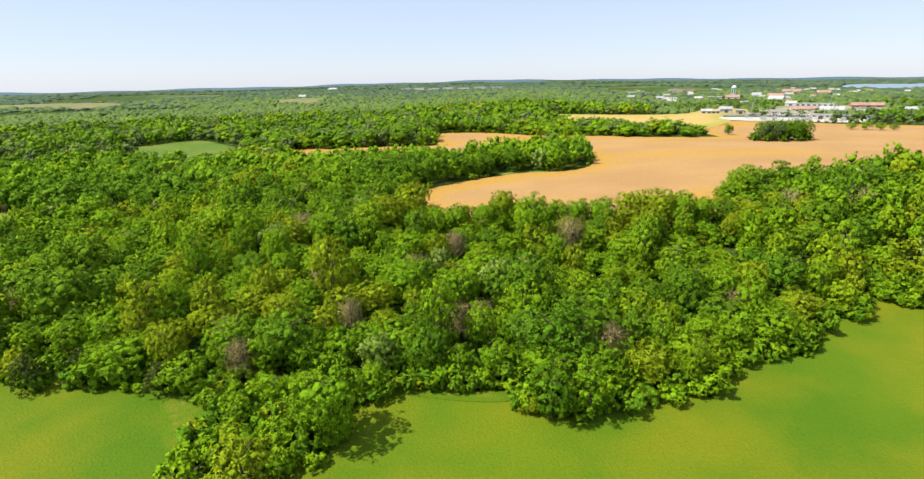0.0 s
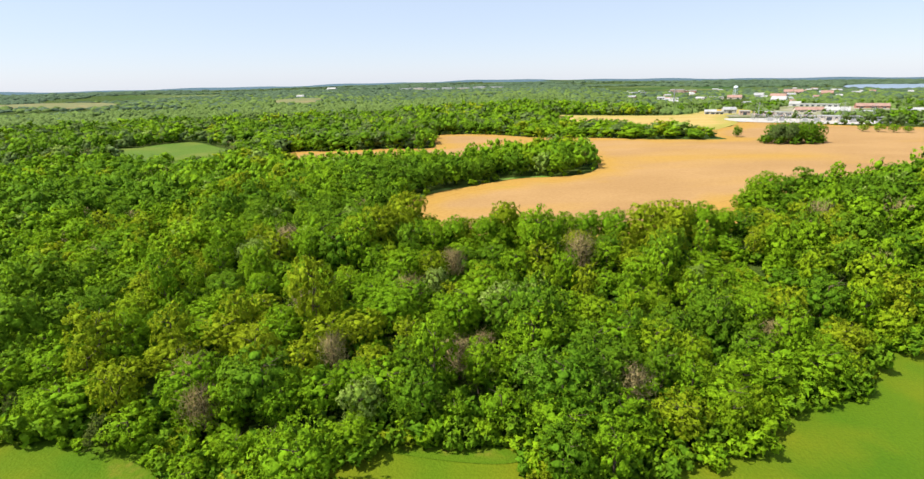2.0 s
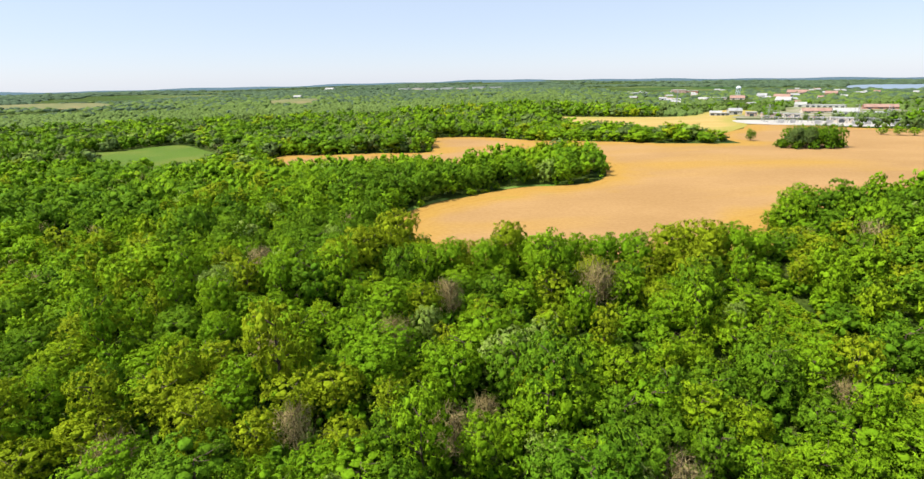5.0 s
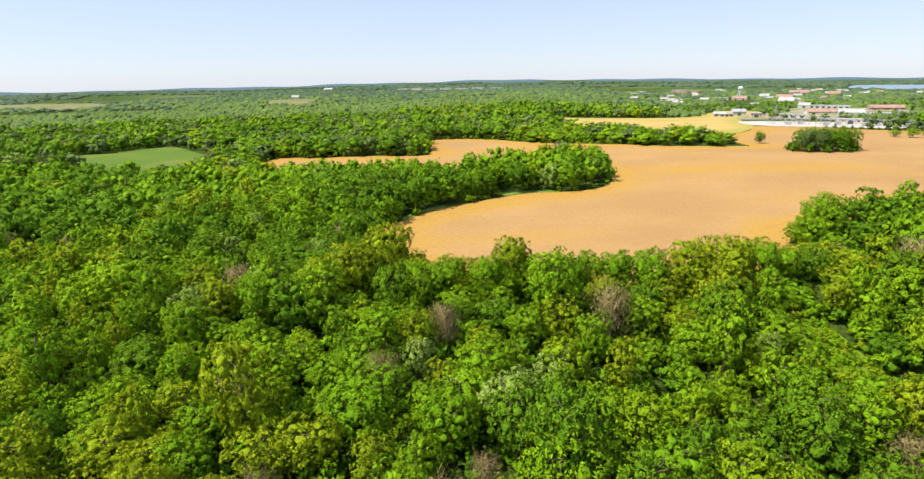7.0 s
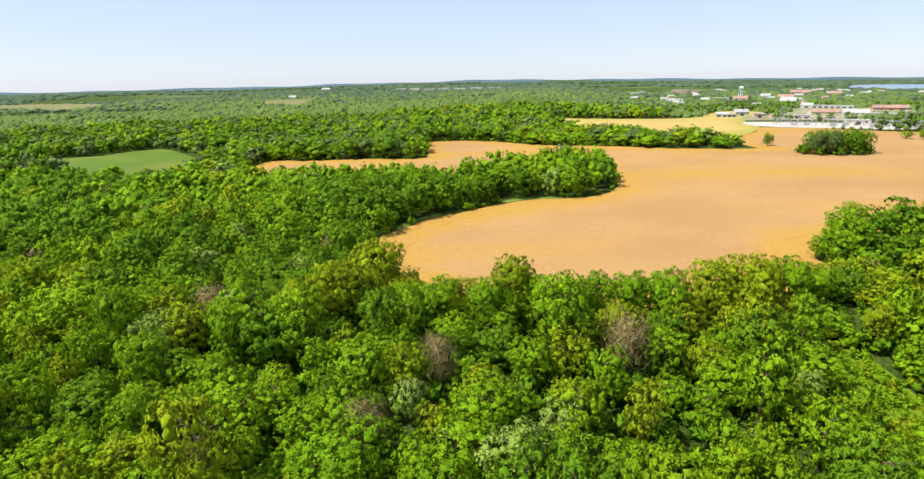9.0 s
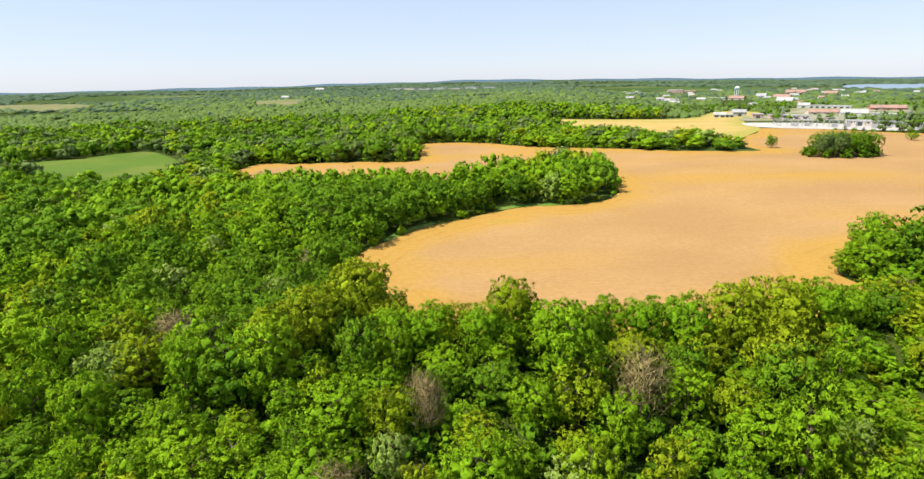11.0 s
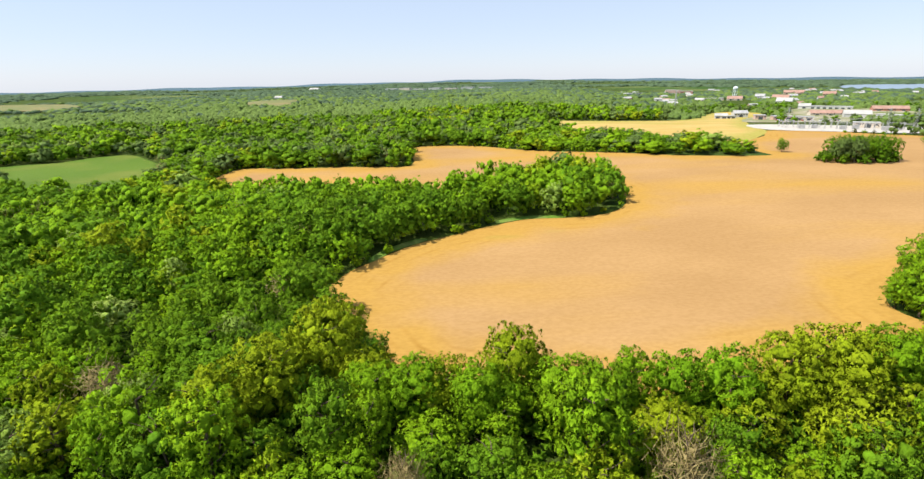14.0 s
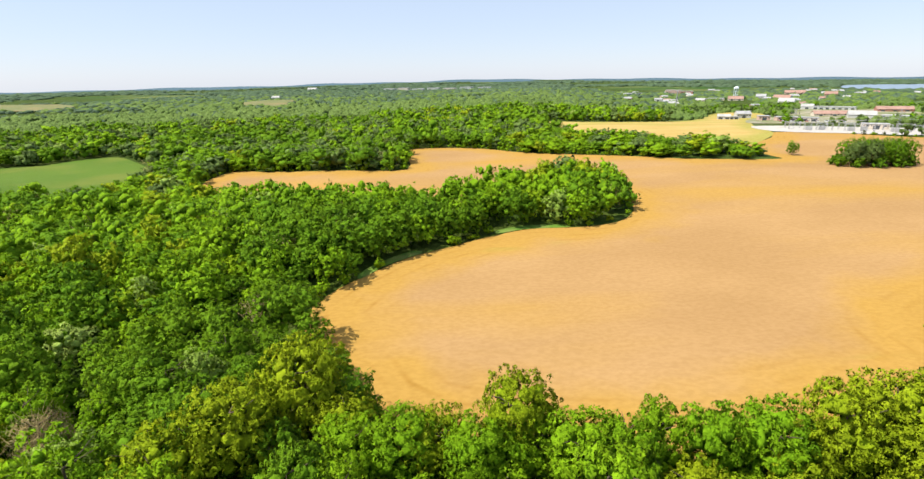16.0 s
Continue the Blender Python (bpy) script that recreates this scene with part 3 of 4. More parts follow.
# trees that can be told apart: kind, x, y, scale, height factor
MARKED = [
    ("cedar", -53.5, 75.5, 1.15, 1.0), ("cedar", -78, 77.5, 1.45, 0.95), ("fresh_wide", -62.5, 80.5, 1.02, 0.78), ("cedar", -73, 83, 1.0, 1.0),
    ("deep_wide", -33, 83, 1.15, 1.0), ("fresh", -24, 66, 0.75, 0.7), ("fresh", -31, 58, 0.62, 0.7), ("fresh_tall", -36, 66, 0.6, 0.72), ("shrub", -37, 53, 1.2, 1.1),
    ("fresh", -33, 50, 0.62, 0.65), ("olive", -43, 75, 0.5, 0.55), ("shrub", -28, 62, 1.2, 1.0), ("fresh", -36, 61, 0.5, 0.7), ("fresh", -29, 55, 0.5, 0.7), ("shrub", -35, 47, 1.1, 1.0), ("shrub_olive", -30, 67, 1.2, 1.0), ("fresh_tall", -32, 71, 0.65, 0.75), ("shrub", -39, 70, 1.0, 1.1), ("shrub", -22, 69, 1.0, 1.0), ("shrub", -39, 58, 0.9, 1.0), ("fresh", -27, 72, 0.7, 0.8), ("fresh", -17, 74, 0.7, 0.75),
    ("fresh_wide", 14, 74, 1.0, 0.85), ("fresh_wide", 23, 76, 0.95, 0.8), ("fresh", 6, 79, 0.85, 0.8), ("olive", 32, 76, 0.85, 0.8), ("fresh_wide", 40, 80, 0.9, 0.8), ("fresh", 46, 86, 0.85, 0.85),
    ("fresh_wide", 54, 90, 0.9, 0.85), ("fresh", 63, 92, 0.9, 0.8), ("olive", 70, 97, 0.85, 0.8), ("bare", 27, 84, 0.9, 0.8),
    ("olive", 12, 153.5, 1.05, 1.22), ("fresh", 15, 151, 0.9, 1.1), ("fresh", 10, 150, 0.9, 1.05), ("fresh", 7, 149, 1.0, 1.12), ("fresh", 19, 148, 1.1, 1.08), ("fresh", 29, 150, 0.85, 1.3), ("fresh", 24, 148, 1.0, 1.15), ("fresh", 35, 149, 0.95, 1.22),
    ("fresh", 42, 148, 1.1, 1.08), ("olive", 51.5, 149, 1.2, 1.02), ("olive", 59, 150, 1.25, 1.0), ("fresh", 67, 152, 1.15, 1.0), ("olive", -17, 161, 1.2, 1.16), ("olive", -24, 154, 1.25, 1.0), ("olive", -11, 158, 0.9, 0.9),
    ("fresh", -3, 152, 1.05, 0.98), ("olive", 1, 153, 0.9, 1.0), ("fresh", -9, 152, 1.0, 0.95), ("olive", 31, 143, 1.0, 0.8), ("olive", 25, 152, 0.6, 0.9), ("shrub_olive", 32, 152, 0.9, 1.1), ("shrub", 38, 151, 0.9, 1.2), ("olive", -30, 147, 1.2, 1.0),
    ("fresh_wide", 60, 88, 0.9, 0.9), ("lime", 66, 90, 0.8, 0.85), ("fresh", 50, 85, 0.8, 0.85), ("lime", 44, 80, 0.75, 0.8), ("olive", 73, 98, 0.75, 0.8), ("fresh", 96, 176, 0.9, 0.98), ("fresh", 94.5, 180, 0.7, 0.9), ("fresh_wide", 99, 169, 0.8, 0.8), ("fresh_wide", 101, 180, 1.05, 1.05), ("fresh", 105, 187, 1.0, 1.0), ("fresh", 75, 154, 0.9, 1.0), ("deep", 83, 156, 0.9, 0.9), ("fresh_wide", 110, 190, 1.05, 1.05),
    ("bare", -3, 137, 0.8, 0.9), ("bare", -1, 92, 1.0, 0.8), ("bare", -12, 117, 1.0, 0.9), ("pale", -56, 145, 1.0, 0.95), ("pale", 8, 110, 1.1, 0.95), ("pale", 12, 90, 0.8, 0.8), ("pale", -61, 148, 0.9, 0.9),
    ("bare", -46, 88, 0.9, 0.9), ("bare", -35, 115, 0.9, 0.8), ("olive", -72, 122, 1.2, 0.9), ("bare", 60, 100, 0.8, 0.8),
]


def scatter(spacing, x0, x1, y0, y1, seed):
    rng = np.random.default_rng(seed)
    xs, ys = np.meshgrid(np.arange(x0, x1, spacing), np.arange(y0, y1, spacing * 0.87))
    xs = xs + (np.arange(xs.shape[0])[:, None] % 2) * spacing * 0.5
    x = xs.ravel() + rng.normal(0, spacing * 0.2, xs.size)
    y = ys.ravel() + rng.normal(0, spacing * 0.2, ys.size)
    return x, y


def wooded(x, y):
    ok = np.ones(len(x), bool)
    for poly in OPEN:
        ok &= ~inside(poly, x, y)
    return ok


def wave(x, y, s, p):
    return np.sin(x / s + p + 1.7 * np.sin(y / s * 0.8 + p)) * np.cos(y / s * 1.1 - p * 2)


def edge_distance(x, y, polys):
    d = np.full(len(x), 1e9)
    for poly in polys:
        if len(poly):
            d = np.minimum(d, np.sqrt(((x[:, None] - poly[None, :, 0]) ** 2 + (y[:, None] - poly[None, :, 1]) ** 2).min(1)))
    return d


def choose(x, y, rng):
    """Which kind grows where: olive and pale stands drift through the green wood."""
    light = smooth((x + 8) / 45) * smooth((140 - y) / 30)
    a = wave(x, y, 26, 0.4) + rng.normal(0, 0.5, len(x)) + 0.35 * light - 0.4 * smooth((-8 - x) / 40)
    b = wave(x, y, 37, 2.1) + rng.normal(0, 0.5, len(x))
    a = np.where(y > 225, a * 0.8 - 0.05, a) - 0.25 * smooth((np.hypot(x, y) - 150) / 120)
    names = np.where(a > 0.75, "olive", np.where(a > 0.45, "olive_tall", np.where(a > 0.1, "fresh_wide", np.where(a > -0.2, "fresh", np.where(a > -0.45, "fresh_tall", np.where(b > 0, "deep", "deep_wide"))))))
    dice = rng.uniform(0, 1, len(x))
    names = np.where(rng.uniform(0, 1, len(x)) < np.where(y > 225, 0.02, 0.06) + 0.32 * light, "lime", names)
    names = np.where(dice < np.where(y > 150, 0.035, 0.022), "bare", np.where(dice < np.where(y > 150, 0.085, 0.05), "pale", names))
    return names


near_x, near_y = scatter(7.4, -260, 260, 42, 330, 3)
ok = wooded(near_x, near_y) & along_flight(near_x, near_y)
near_x, near_y = near_x[ok], near_y[ok]
marked = np.array([(m[1], m[2]) for m in MARKED])
gap = np.sqrt(((near_x[:, None] - marked[None, :, 0]) ** 2 + (near_y[:, None] - marked[None, :, 1]) ** 2).min(1))
edge = edge_distance(near_x, near_y, [OPEN[0], FIELD, GLADE])
ok = (gap > 4.0) & (edge > 0.8)
near_x, near_y, edge = near_x[ok], near_y[ok], edge[ok]
rng = np.random.default_rng(11)
near_kind = choose(near_x, near_y, rng)
near_size = rng.uniform(0.74, 1.04, len(near_x)) * rng.choice([0.85, 1.0, 1.3], len(near_x), p=[0.3, 0.45, 0.25]) * np.where(edge < 6, 0.85, 1.0)
near_tall = rng.uniform(0.7, 1.22, len(near_x)) 
near_tall = np.where((near_x > 95) & (near_y > 150), near_tall * 0.4 + 0.70, near_tall)
near_size = np.where((near_x > 95) & (near_y > 150), np.minimum(near_size, 1.05), near_size)
brink = (edge_distance(near_x, near_y, [FIELD]) < 15) & (near_y < 178)   # lower trees along the near side of the field
near_tall, near_size = np.where(brink, np.minimum(near_tall, 0.85), near_tall), np.where(brink, np.minimum(near_size, 0.92), near_size)
near_size = np.where(near_y > 225, near_size * 0.6 + 0.62, near_size)
near_tall = np.where(near_y > 225, 0.72 + 0.22 * near_tall, near_tall) * np.where((near_x < -20) & (near_y > 265), 0.93, 1.0)
rank = np.hypot(near_x * 0.9, near_y - 112)
order = np.argsort(rank)
SINGLE = 235
for i, m in enumerate(MARKED):
    plant(m[0], m[1], m[2], m[3], i * 1.7, m[4], i % 2, level=5 if 140 < m[2] < 166 and -30 < m[1] < 80 else None)
for c, i in enumerate(order[:SINGLE]):
    plant(str(near_kind[i]), float(near_x[i]), float(near_y[i]), float(near_size[i]), float(i) * 2.4, float(near_tall[i]), c % 3)
for i, (x, y, s) in enumerate([(70, 126, 0.7), (66, 119, 0.9), (72, 117, 0.8), (77, 112, 0.7), (73, 133, 0.5), (64, 124, 0.6), (69, 112, 0.9)]):
    plant("shrub_olive" if i % 2 else "shrub", x, y, s, i, 0.8, 0, "", "shrubs of the glade")


def stand(name, xs, ys, kinds, sizes, talls, level, seeds, label):
    """Many trees in one mesh: woods that nobody could count."""
    rng = np.random.default_rng(len(xs))
    cache, vs, fs, ts, ms, ns, base = {}, [], [], [], [], [], 0
    zs = terrain(xs, ys)
    for i in range(len(xs)):
        key = (str(kinds[i]), int(rng.integers(0, seeds)))
        if key not in cache:
            cache[key] = kind_arrays(key[0], level, 100 + key[1])
        v, f, t, lean = cache[key]
        an = rng.uniform(0, 6.28)
        co, si = math.cos(an) * sizes[i], math.sin(an) * sizes[i]
        w = np.column_stack((v[:, 0] * co - v[:, 1] * si + xs[i], v[:, 0] * si + v[:, 1] * co + ys[i], v[:, 2] * sizes[i] * talls[i] + zs[i]))
        vs.append(w)
        co, si = math.cos(an), math.sin(an)
        ns.append(np.column_stack((lean[:, 0] * co - lean[:, 1] * si, lean[:, 0] * si + lean[:, 1] * co, lean[:, 2])))
        fs.append(f + base)
        ts.append(np.clip(t * 0.6 + rng.uniform(0, 0.6), 0, 1.2))
        ms.append(np.full(len(f), KINDS[key[0]][0]))
        base += len(v)
    ob = put_mesh(name, np.concatenate(vs), np.concatenate(fs), LEAVES, index=np.concatenate(ms), tint=np.concatenate(ts), lean=np.concatenate(ns))
    return tagged(ob, label, "woods", kind="stuff")


rest = order[SINGLE:]
reach = np.hypot(near_x, np.maximum(near_y - 97, 0))
for level, a, b in ((1, 0, 115), (2, 115, 180), (3, 180, 900)):
    part_of = rest[(reach[rest] >= a) & (reach[rest] < b)]
    stand("woodland", near_x[part_of], near_y[part_of], near_kind[part_of], near_size[part_of], near_tall[part_of], level, 5, "dense broadleaf wood in mixed spring greens")

mx, my = scatter(8.7, -900, 900, 150, 900, 5)
ok = along_flight(mx, my, 30) & ~((np.abs(mx) < 260) & (my < 330)) & (np.hypot(mx, my) < 830)
mx, my = mx[ok], my[ok]
ok = wooded(mx, my) & ~((mx > 250) & (my > 330) & (mx * 0.9 + my * 0.4 > 400)) & ~((mx > 120) & (my > 216) & (mx < 700) & (my < 330))
ok &= ~((mx > 184) & (mx < 300) & (my > 360) & (my < 530))
mx, my = mx[ok], my[ok]
rng = np.random.default_rng(12)
# with distance, more crowns take the haze-dulled mid leaf colour
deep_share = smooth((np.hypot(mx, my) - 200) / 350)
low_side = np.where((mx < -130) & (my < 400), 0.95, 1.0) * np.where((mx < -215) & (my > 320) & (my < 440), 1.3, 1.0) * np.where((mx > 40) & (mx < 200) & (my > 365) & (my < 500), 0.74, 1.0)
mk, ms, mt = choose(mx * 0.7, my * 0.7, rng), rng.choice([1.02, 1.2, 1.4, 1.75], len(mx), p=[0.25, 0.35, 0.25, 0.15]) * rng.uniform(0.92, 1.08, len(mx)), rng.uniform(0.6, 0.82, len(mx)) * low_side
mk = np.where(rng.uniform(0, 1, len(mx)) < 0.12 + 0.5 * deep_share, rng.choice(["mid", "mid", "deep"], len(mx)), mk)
reach = np.hypot(mx, my - 97)
for level, a, b in ((3, 0, 420), (4, 420, 900)):
    k = (reach >= a) & (reach < b)
    stand("woodland", mx[k], my[k], mk[k], ms[k], mt[k], level, 5, "far broadleaf wood seen over its rounded crowns")

# low growth along the edges of the woods
rng = np.random.default_rng(31)
bx, by = [], []
for poly in (OPEN[0], FIELD, GLADE):
    for k in range(len(poly)):
        p, q = poly[k], poly[(k + 1) % len(poly)]
        steps = max(1, int(np.linalg.norm(q - p) / 1.9))
        for t in np.arange(steps) / steps:
            out = unit(np.array([(q - p)[1], -(q - p)[0]])) * rng.uniform(-3.2, 3.2)
            bx.append(p[0] + (q - p)[0] * t + out[0])
            by.append(p[1] + (q - p)[1] * t + out[1])
bx, by = np.array(bx), np.array(by)
ok = wooded(bx, by) & along_flight(bx, by) & (by < 480) & (rng.uniform(0, 1, len(bx)) < 0.8)
ok &= ~((bx > 120) & (by > 216))
bx, by = bx[ok], by[ok]
reach = np.hypot(bx, np.maximum(by - 97, 0))
bk = np.where(rng.uniform(0, 1, len(bx)) < 0.15, "shrub_olive", "shrub")
for level, a, b in ((1, 0, 90), (2, 90, 170), (3, 170, 900)):
    k = (reach >= a) & (reach < b)
    ob = stand("undergrowth", bx[k], by[k], bk[k], rng.uniform(0.55, 1.15, k.sum()), rng.uniform(0.7, 1.2, k.sum()), level, 3, "low green shrubs along the edge of the woods")
    tagged(ob, category="undergrowth")

# bushes that fill the first rows of the wood and the hedge along the ditch
ux, uy = scatter(3.0, -110, 110, 44, 125, 15)
k = wooded(ux, uy) & along_flight(ux, uy)
ux, uy = ux[k], uy[k]
cedars = np.array([(m[1], m[2]) for m in MARKED if m[0] == "cedar"])
k = edge_distance(ux, uy, [cedars]) > 5.5
ux, uy = ux[k], uy[k]
k = edge_distance(ux, uy, [OPEN[0]]) < np.where((np.abs(ux + 31) < 12) & (uy < 76), 30, 9)
ux, uy = ux[k], uy[k]
rng = np.random.default_rng(43)
uk = rng.choice(["shrub", "shrub_deep"], len(ux))
tagged(stand("undergrowth", ux, uy, uk, rng.uniform(0.6, 1.15, len(ux)), rng.uniform(0.8, 1.4, len(ux)), 2, 5, "dense green bushes filling the wood's edge"), category="undergrowth")

# young growth under the trees of the near wood
ux, uy = scatter(4.2, -120, 115, 60, 176, 16)
k = wooded(ux, uy) & along_flight(ux, uy)
ux, uy = ux[k], uy[k]
rng = np.random.default_rng(44)
uk = rng.choice(["shrub", "shrub_deep", "shrub_deep"], len(ux))
tagged(stand("undergrowth", ux, uy, uk, rng.uniform(0.7, 1.3, len(ux)), rng.uniform(0.7, 1.2, len(ux)), 3, 5, "young green growth under the trees"), category="undergrowth")

# rank weeds and bushes over the glade
wx, wy = scatter(1.6, 55, 92, 104, 145, 8)
k = inside(GLADE, wx, wy)
wx, wy = wx[k], wy[k]
rng = np.random.default_rng(41)
wk = np.where(rng.uniform(0, 1, len(wx)) < 0.5, "shrub_olive", "shrub")
tagged(stand("weeds", wx, wy, wk, rng.uniform(0.25, 0.62, len(wx)), rng.uniform(0.5, 1.0, len(wx)), 3, 4, "rank yellow-green weeds and low bushes in a glade"), category="weeds")

# a clump of trees and a lone tree out in the stubble
for i in range(14):
    a = i * 2.4
    r = 0.9 * math.sqrt(i / 14)
    plant(("mid", "deep", "deep", "mid")[i % 4], 216 + 18 * r * math.cos(a), 345 + 8 * r * math.sin(a), 1.1, a, 1.08, i % 2, "", "clump of trees in the stubble field", 0)
for i in range(11):
    a = i * 0.57
    plant("shrub_deep", 216 + 18 * math.cos(a), 345 + 8.5 * math.sin(a), 1.6, a, 0.95, 0, "", "clump of trees in the stubble field")
plant("deep", 199, 381, 0.8, 1.0, 0.9, 0, "lone round tree in the stubble field", level=0)


def far_woods():
    """Woods to the horizon: crowns of a few lumps that grow coarser with distance, with open land between."""
    rng = np.random.default_rng(21)
    vs, fs, ts, ms, ns, base, d = [], [], [], [], [], 0, 760.0
    while d < 4050:
        s = 9.3 + max(d - 760, 0) * 0.0125
        count = int(1.75 * d / s)
        a = np.linspace(-0.83, 0.83, count) + rng.normal(0, 0.25 * s / d, count)
        x = d * np.sin(a) + rng.normal(0, s * 0.3, count)
        y = d * np.cos(a) + rng.normal(0, s * 0.3, count)
        wide = 160 if d < 1300 else 330
        cover = wave(x, y, wide, 0.3) + 0.5 * wave(x, y, wide * 0.45, 1.9) + rng.normal(0, 0.15, count)
        limit = 0.95 if d < 1300 else 0.25
        ok = (cover < limit) & wooded(x, y)
        ok &= ~((x > 230 + 0.12 * d) & (x < 0.9 * y) & (d < 1500) & (rng.uniform(0, 1, count) < 0.35))
        ok &= ~((np.abs(x - 0.52 * y) < 32) & (d > 1060) & (d < 1480))   # open street below the water tower
        stand_tone = 0.5 + 0.5 * wave(x, y, 95, 1.1)
        zs = terrain(x, y)
        for k in np.where(ok)[0]:
            w = s * rng.uniform(0.5, 0.72)
            h = rng.uniform(4.5, 9.0)
            # the bluer, haze-tinted leaf colour takes over with distance
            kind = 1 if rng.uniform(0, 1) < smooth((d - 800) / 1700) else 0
            for lump in range(2 if d < 1250 else 1):
                j = rng.uniform(0.62, 1.2, (12, 1))
                size = np.array([w, w, h]) * (1.0 if lump == 0 else 0.62)
                off = np.array([0, 0, 0]) if lump == 0 else np.array([rng.normal(0, w * 0.5), rng.normal(0, w * 0.5), h * 0.45])
                v = ICO_V * j * size + off
                v[:, 2] = np.maximum(v[:, 2], -2)
                vs.append(v + np.array([x[k], y[k], zs[k]]))
                fs.append(ICO_F + base)
                ts.append(np.full(20, np.clip(0.55 * stand_tone[k] + rng.uniform(0, 0.7), 0, 1.2)))
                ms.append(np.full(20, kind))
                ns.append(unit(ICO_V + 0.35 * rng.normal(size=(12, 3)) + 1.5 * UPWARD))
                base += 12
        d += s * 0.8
    ob = put_mesh("far_woods", np.concatenate(vs), np.concatenate(fs), [LEAF_MID_HAZE, LEAF_FAR_HAZE], index=np.concatenate(ms), tint=np.concatenate(ts), lean=np.concatenate(ns))
    return tagged(ob, "hazy woods reaching to the horizon", "woods", kind="stuff")


far_woods()

# hills behind everything; the blue of distance haze is put into their colour
HILLS_HAZE = mat("far_hills_haze", 1.0, 0.0)[0]
HILLS_HAZE.node_tree.nodes["Principled BSDF"].inputs["Base Color"].default_value = (0.09, 0.14, 0.17, 1)
aa = np.linspace(0, 2 * np.pi, 361)[:-1]
crest = terrain(4830 * np.sin(aa), 4830 * np.cos(aa)) + 9 + 4 * np.sin(aa * 23) + 3 * np.sin(aa * 51 + 1)
hv = np.concatenate([np.column_stack((r * np.sin(aa), r * np.cos(aa), z)) for r, z in ((3980, terrain(3980 * np.sin(aa), 3980 * np.cos(aa)) + 0.5), (4830, crest), (4960, crest - 30))])
k = np.arange(360)
hf = np.concatenate([np.column_stack((r * 360 + k, r * 360 + (k + 1) % 360, (r + 1) * 360 + (k + 1) % 360, (r + 1) * 360 + k)) for r in (0, 1)])
tagged(put_mesh("backdrop", hv, hf, [HILLS_HAZE], shade=True), "low hills tinted haze-blue along the far horizon", "hills", kind="structure")

# ---- beyond the fields: substation, town, lake ----


def plain(name, a, b2, scale=0.5, rough=0.8, spec=0.2, metal=0.0):
    m, n, l, b = mat(name, rough, spec, metal)
    f = noise_fac(n, l, scale, 4)
    l.new(blend(n, l, f, a, b2), b.inputs["Base Color"])
    return m


WHITE = plain("white_metal_wall", (0.44, 0.44, 0.41), (0.54, 0.54, 0.51), 0.2, 0.5)
CREAM = plain("cream_wall", (0.58, 0.50, 0.40), (0.68, 0.60, 0.50), 0.3)
BRICK = plain("brick_wall", (0.36, 0.17, 0.12), (0.46, 0.24, 0.17), 0.4)
PINK = plain("pale_brick_wall", (0.50, 0.33, 0.26), (0.60, 0.43, 0.35), 0.3)
ROOF_RED = plain("red_roof", (0.32, 0.19, 0.145), (0.40, 0.25, 0.195), 0.2)
ROOF_GREY = plain("grey_roof", (0.30, 0.30, 0.30), (0.42, 0.41, 0.40), 0.2)
ROOF_PALE = plain("pale_roof", (0.36, 0.35, 0.33), (0.46, 0.45, 0.42), 0.1, 0.5)
DARK_OPENING = plain("dark_glass", (0.05, 0.06, 0.07), (0.09, 0.10, 0.11), 0.5, 0.2, 0.5)
STEEL = plain("galvanised_steel", (0.34, 0.34, 0.33), (0.44, 0.43, 0.42), 0.5, 0.55, 0.4, 0.2)
TANK_PAINT = plain("pale_tank_paint", (0.66, 0.72, 0.76), (0.74, 0.79, 0.82), 0.2, 0.4, 0.4)
GRAVEL_MAT = plain("white_gravel", (0.41, 0.38, 0.33), (0.51, 0.47, 0.42), 0.15)
CONCRETE = plain("pale_concrete", (0.32, 0.29, 0.23), (0.41, 0.37, 0.30), 0.1)
YARD_GROUND = grass_mat("yard_ground", (0.15, 0.19, 0.05), (0.24, 0.23, 0.12), (0.36, 0.32, 0.25), 0.02, (0.45, 0.6))
CAR_RED = plain("red_paint", (0.45, 0.05, 0.04), (0.5, 0.07, 0.05), 0.5, 0.3, 0.5)
CAR_WHITE = plain("white_paint", (0.75, 0.75, 0.75), (0.8, 0.8, 0.8), 0.5, 0.3, 0.5)
RUBBER = plain("rubber", (0.02, 0.02, 0.02), (0.03, 0.03, 0.03), 1.0)


def m_water():
    m, n, l, b = mat("lake_water", 0.45, 0.2)
    b.inputs["Base Color"].default_value = (0.20, 0.26, 0.32, 1)
    f = noise_fac(n, l, 0.05, 4)
    bump(n, l, b, f, 0.15, 0.5)
    return m


sheet("substation_yard", GRAVEL, GRAVEL_MAT, 12, 0.4, "bright white gravel yard of an electric substation", "yard")
sheet("yard", YARD, YARD_GROUND, 20, 0.5, "patchy dry grass and gravel between warehouses", "yard")
water = sheet("lake", LAKE, m_water(), 60, 2.0, "pale blue lake near the horizon", "lake")


def part(name, bm, material, parent, label=""):
    """Links a bmesh as one mesh under a thing or part."""
    me = bpy.data.meshes.new(name)
    bm.to_mesh(me)
    bm.free()
    me.materials.append(material)
    ob = new(name, me)
    ob.parent = parent
    if label:
        ob["label"] = label
    return ob


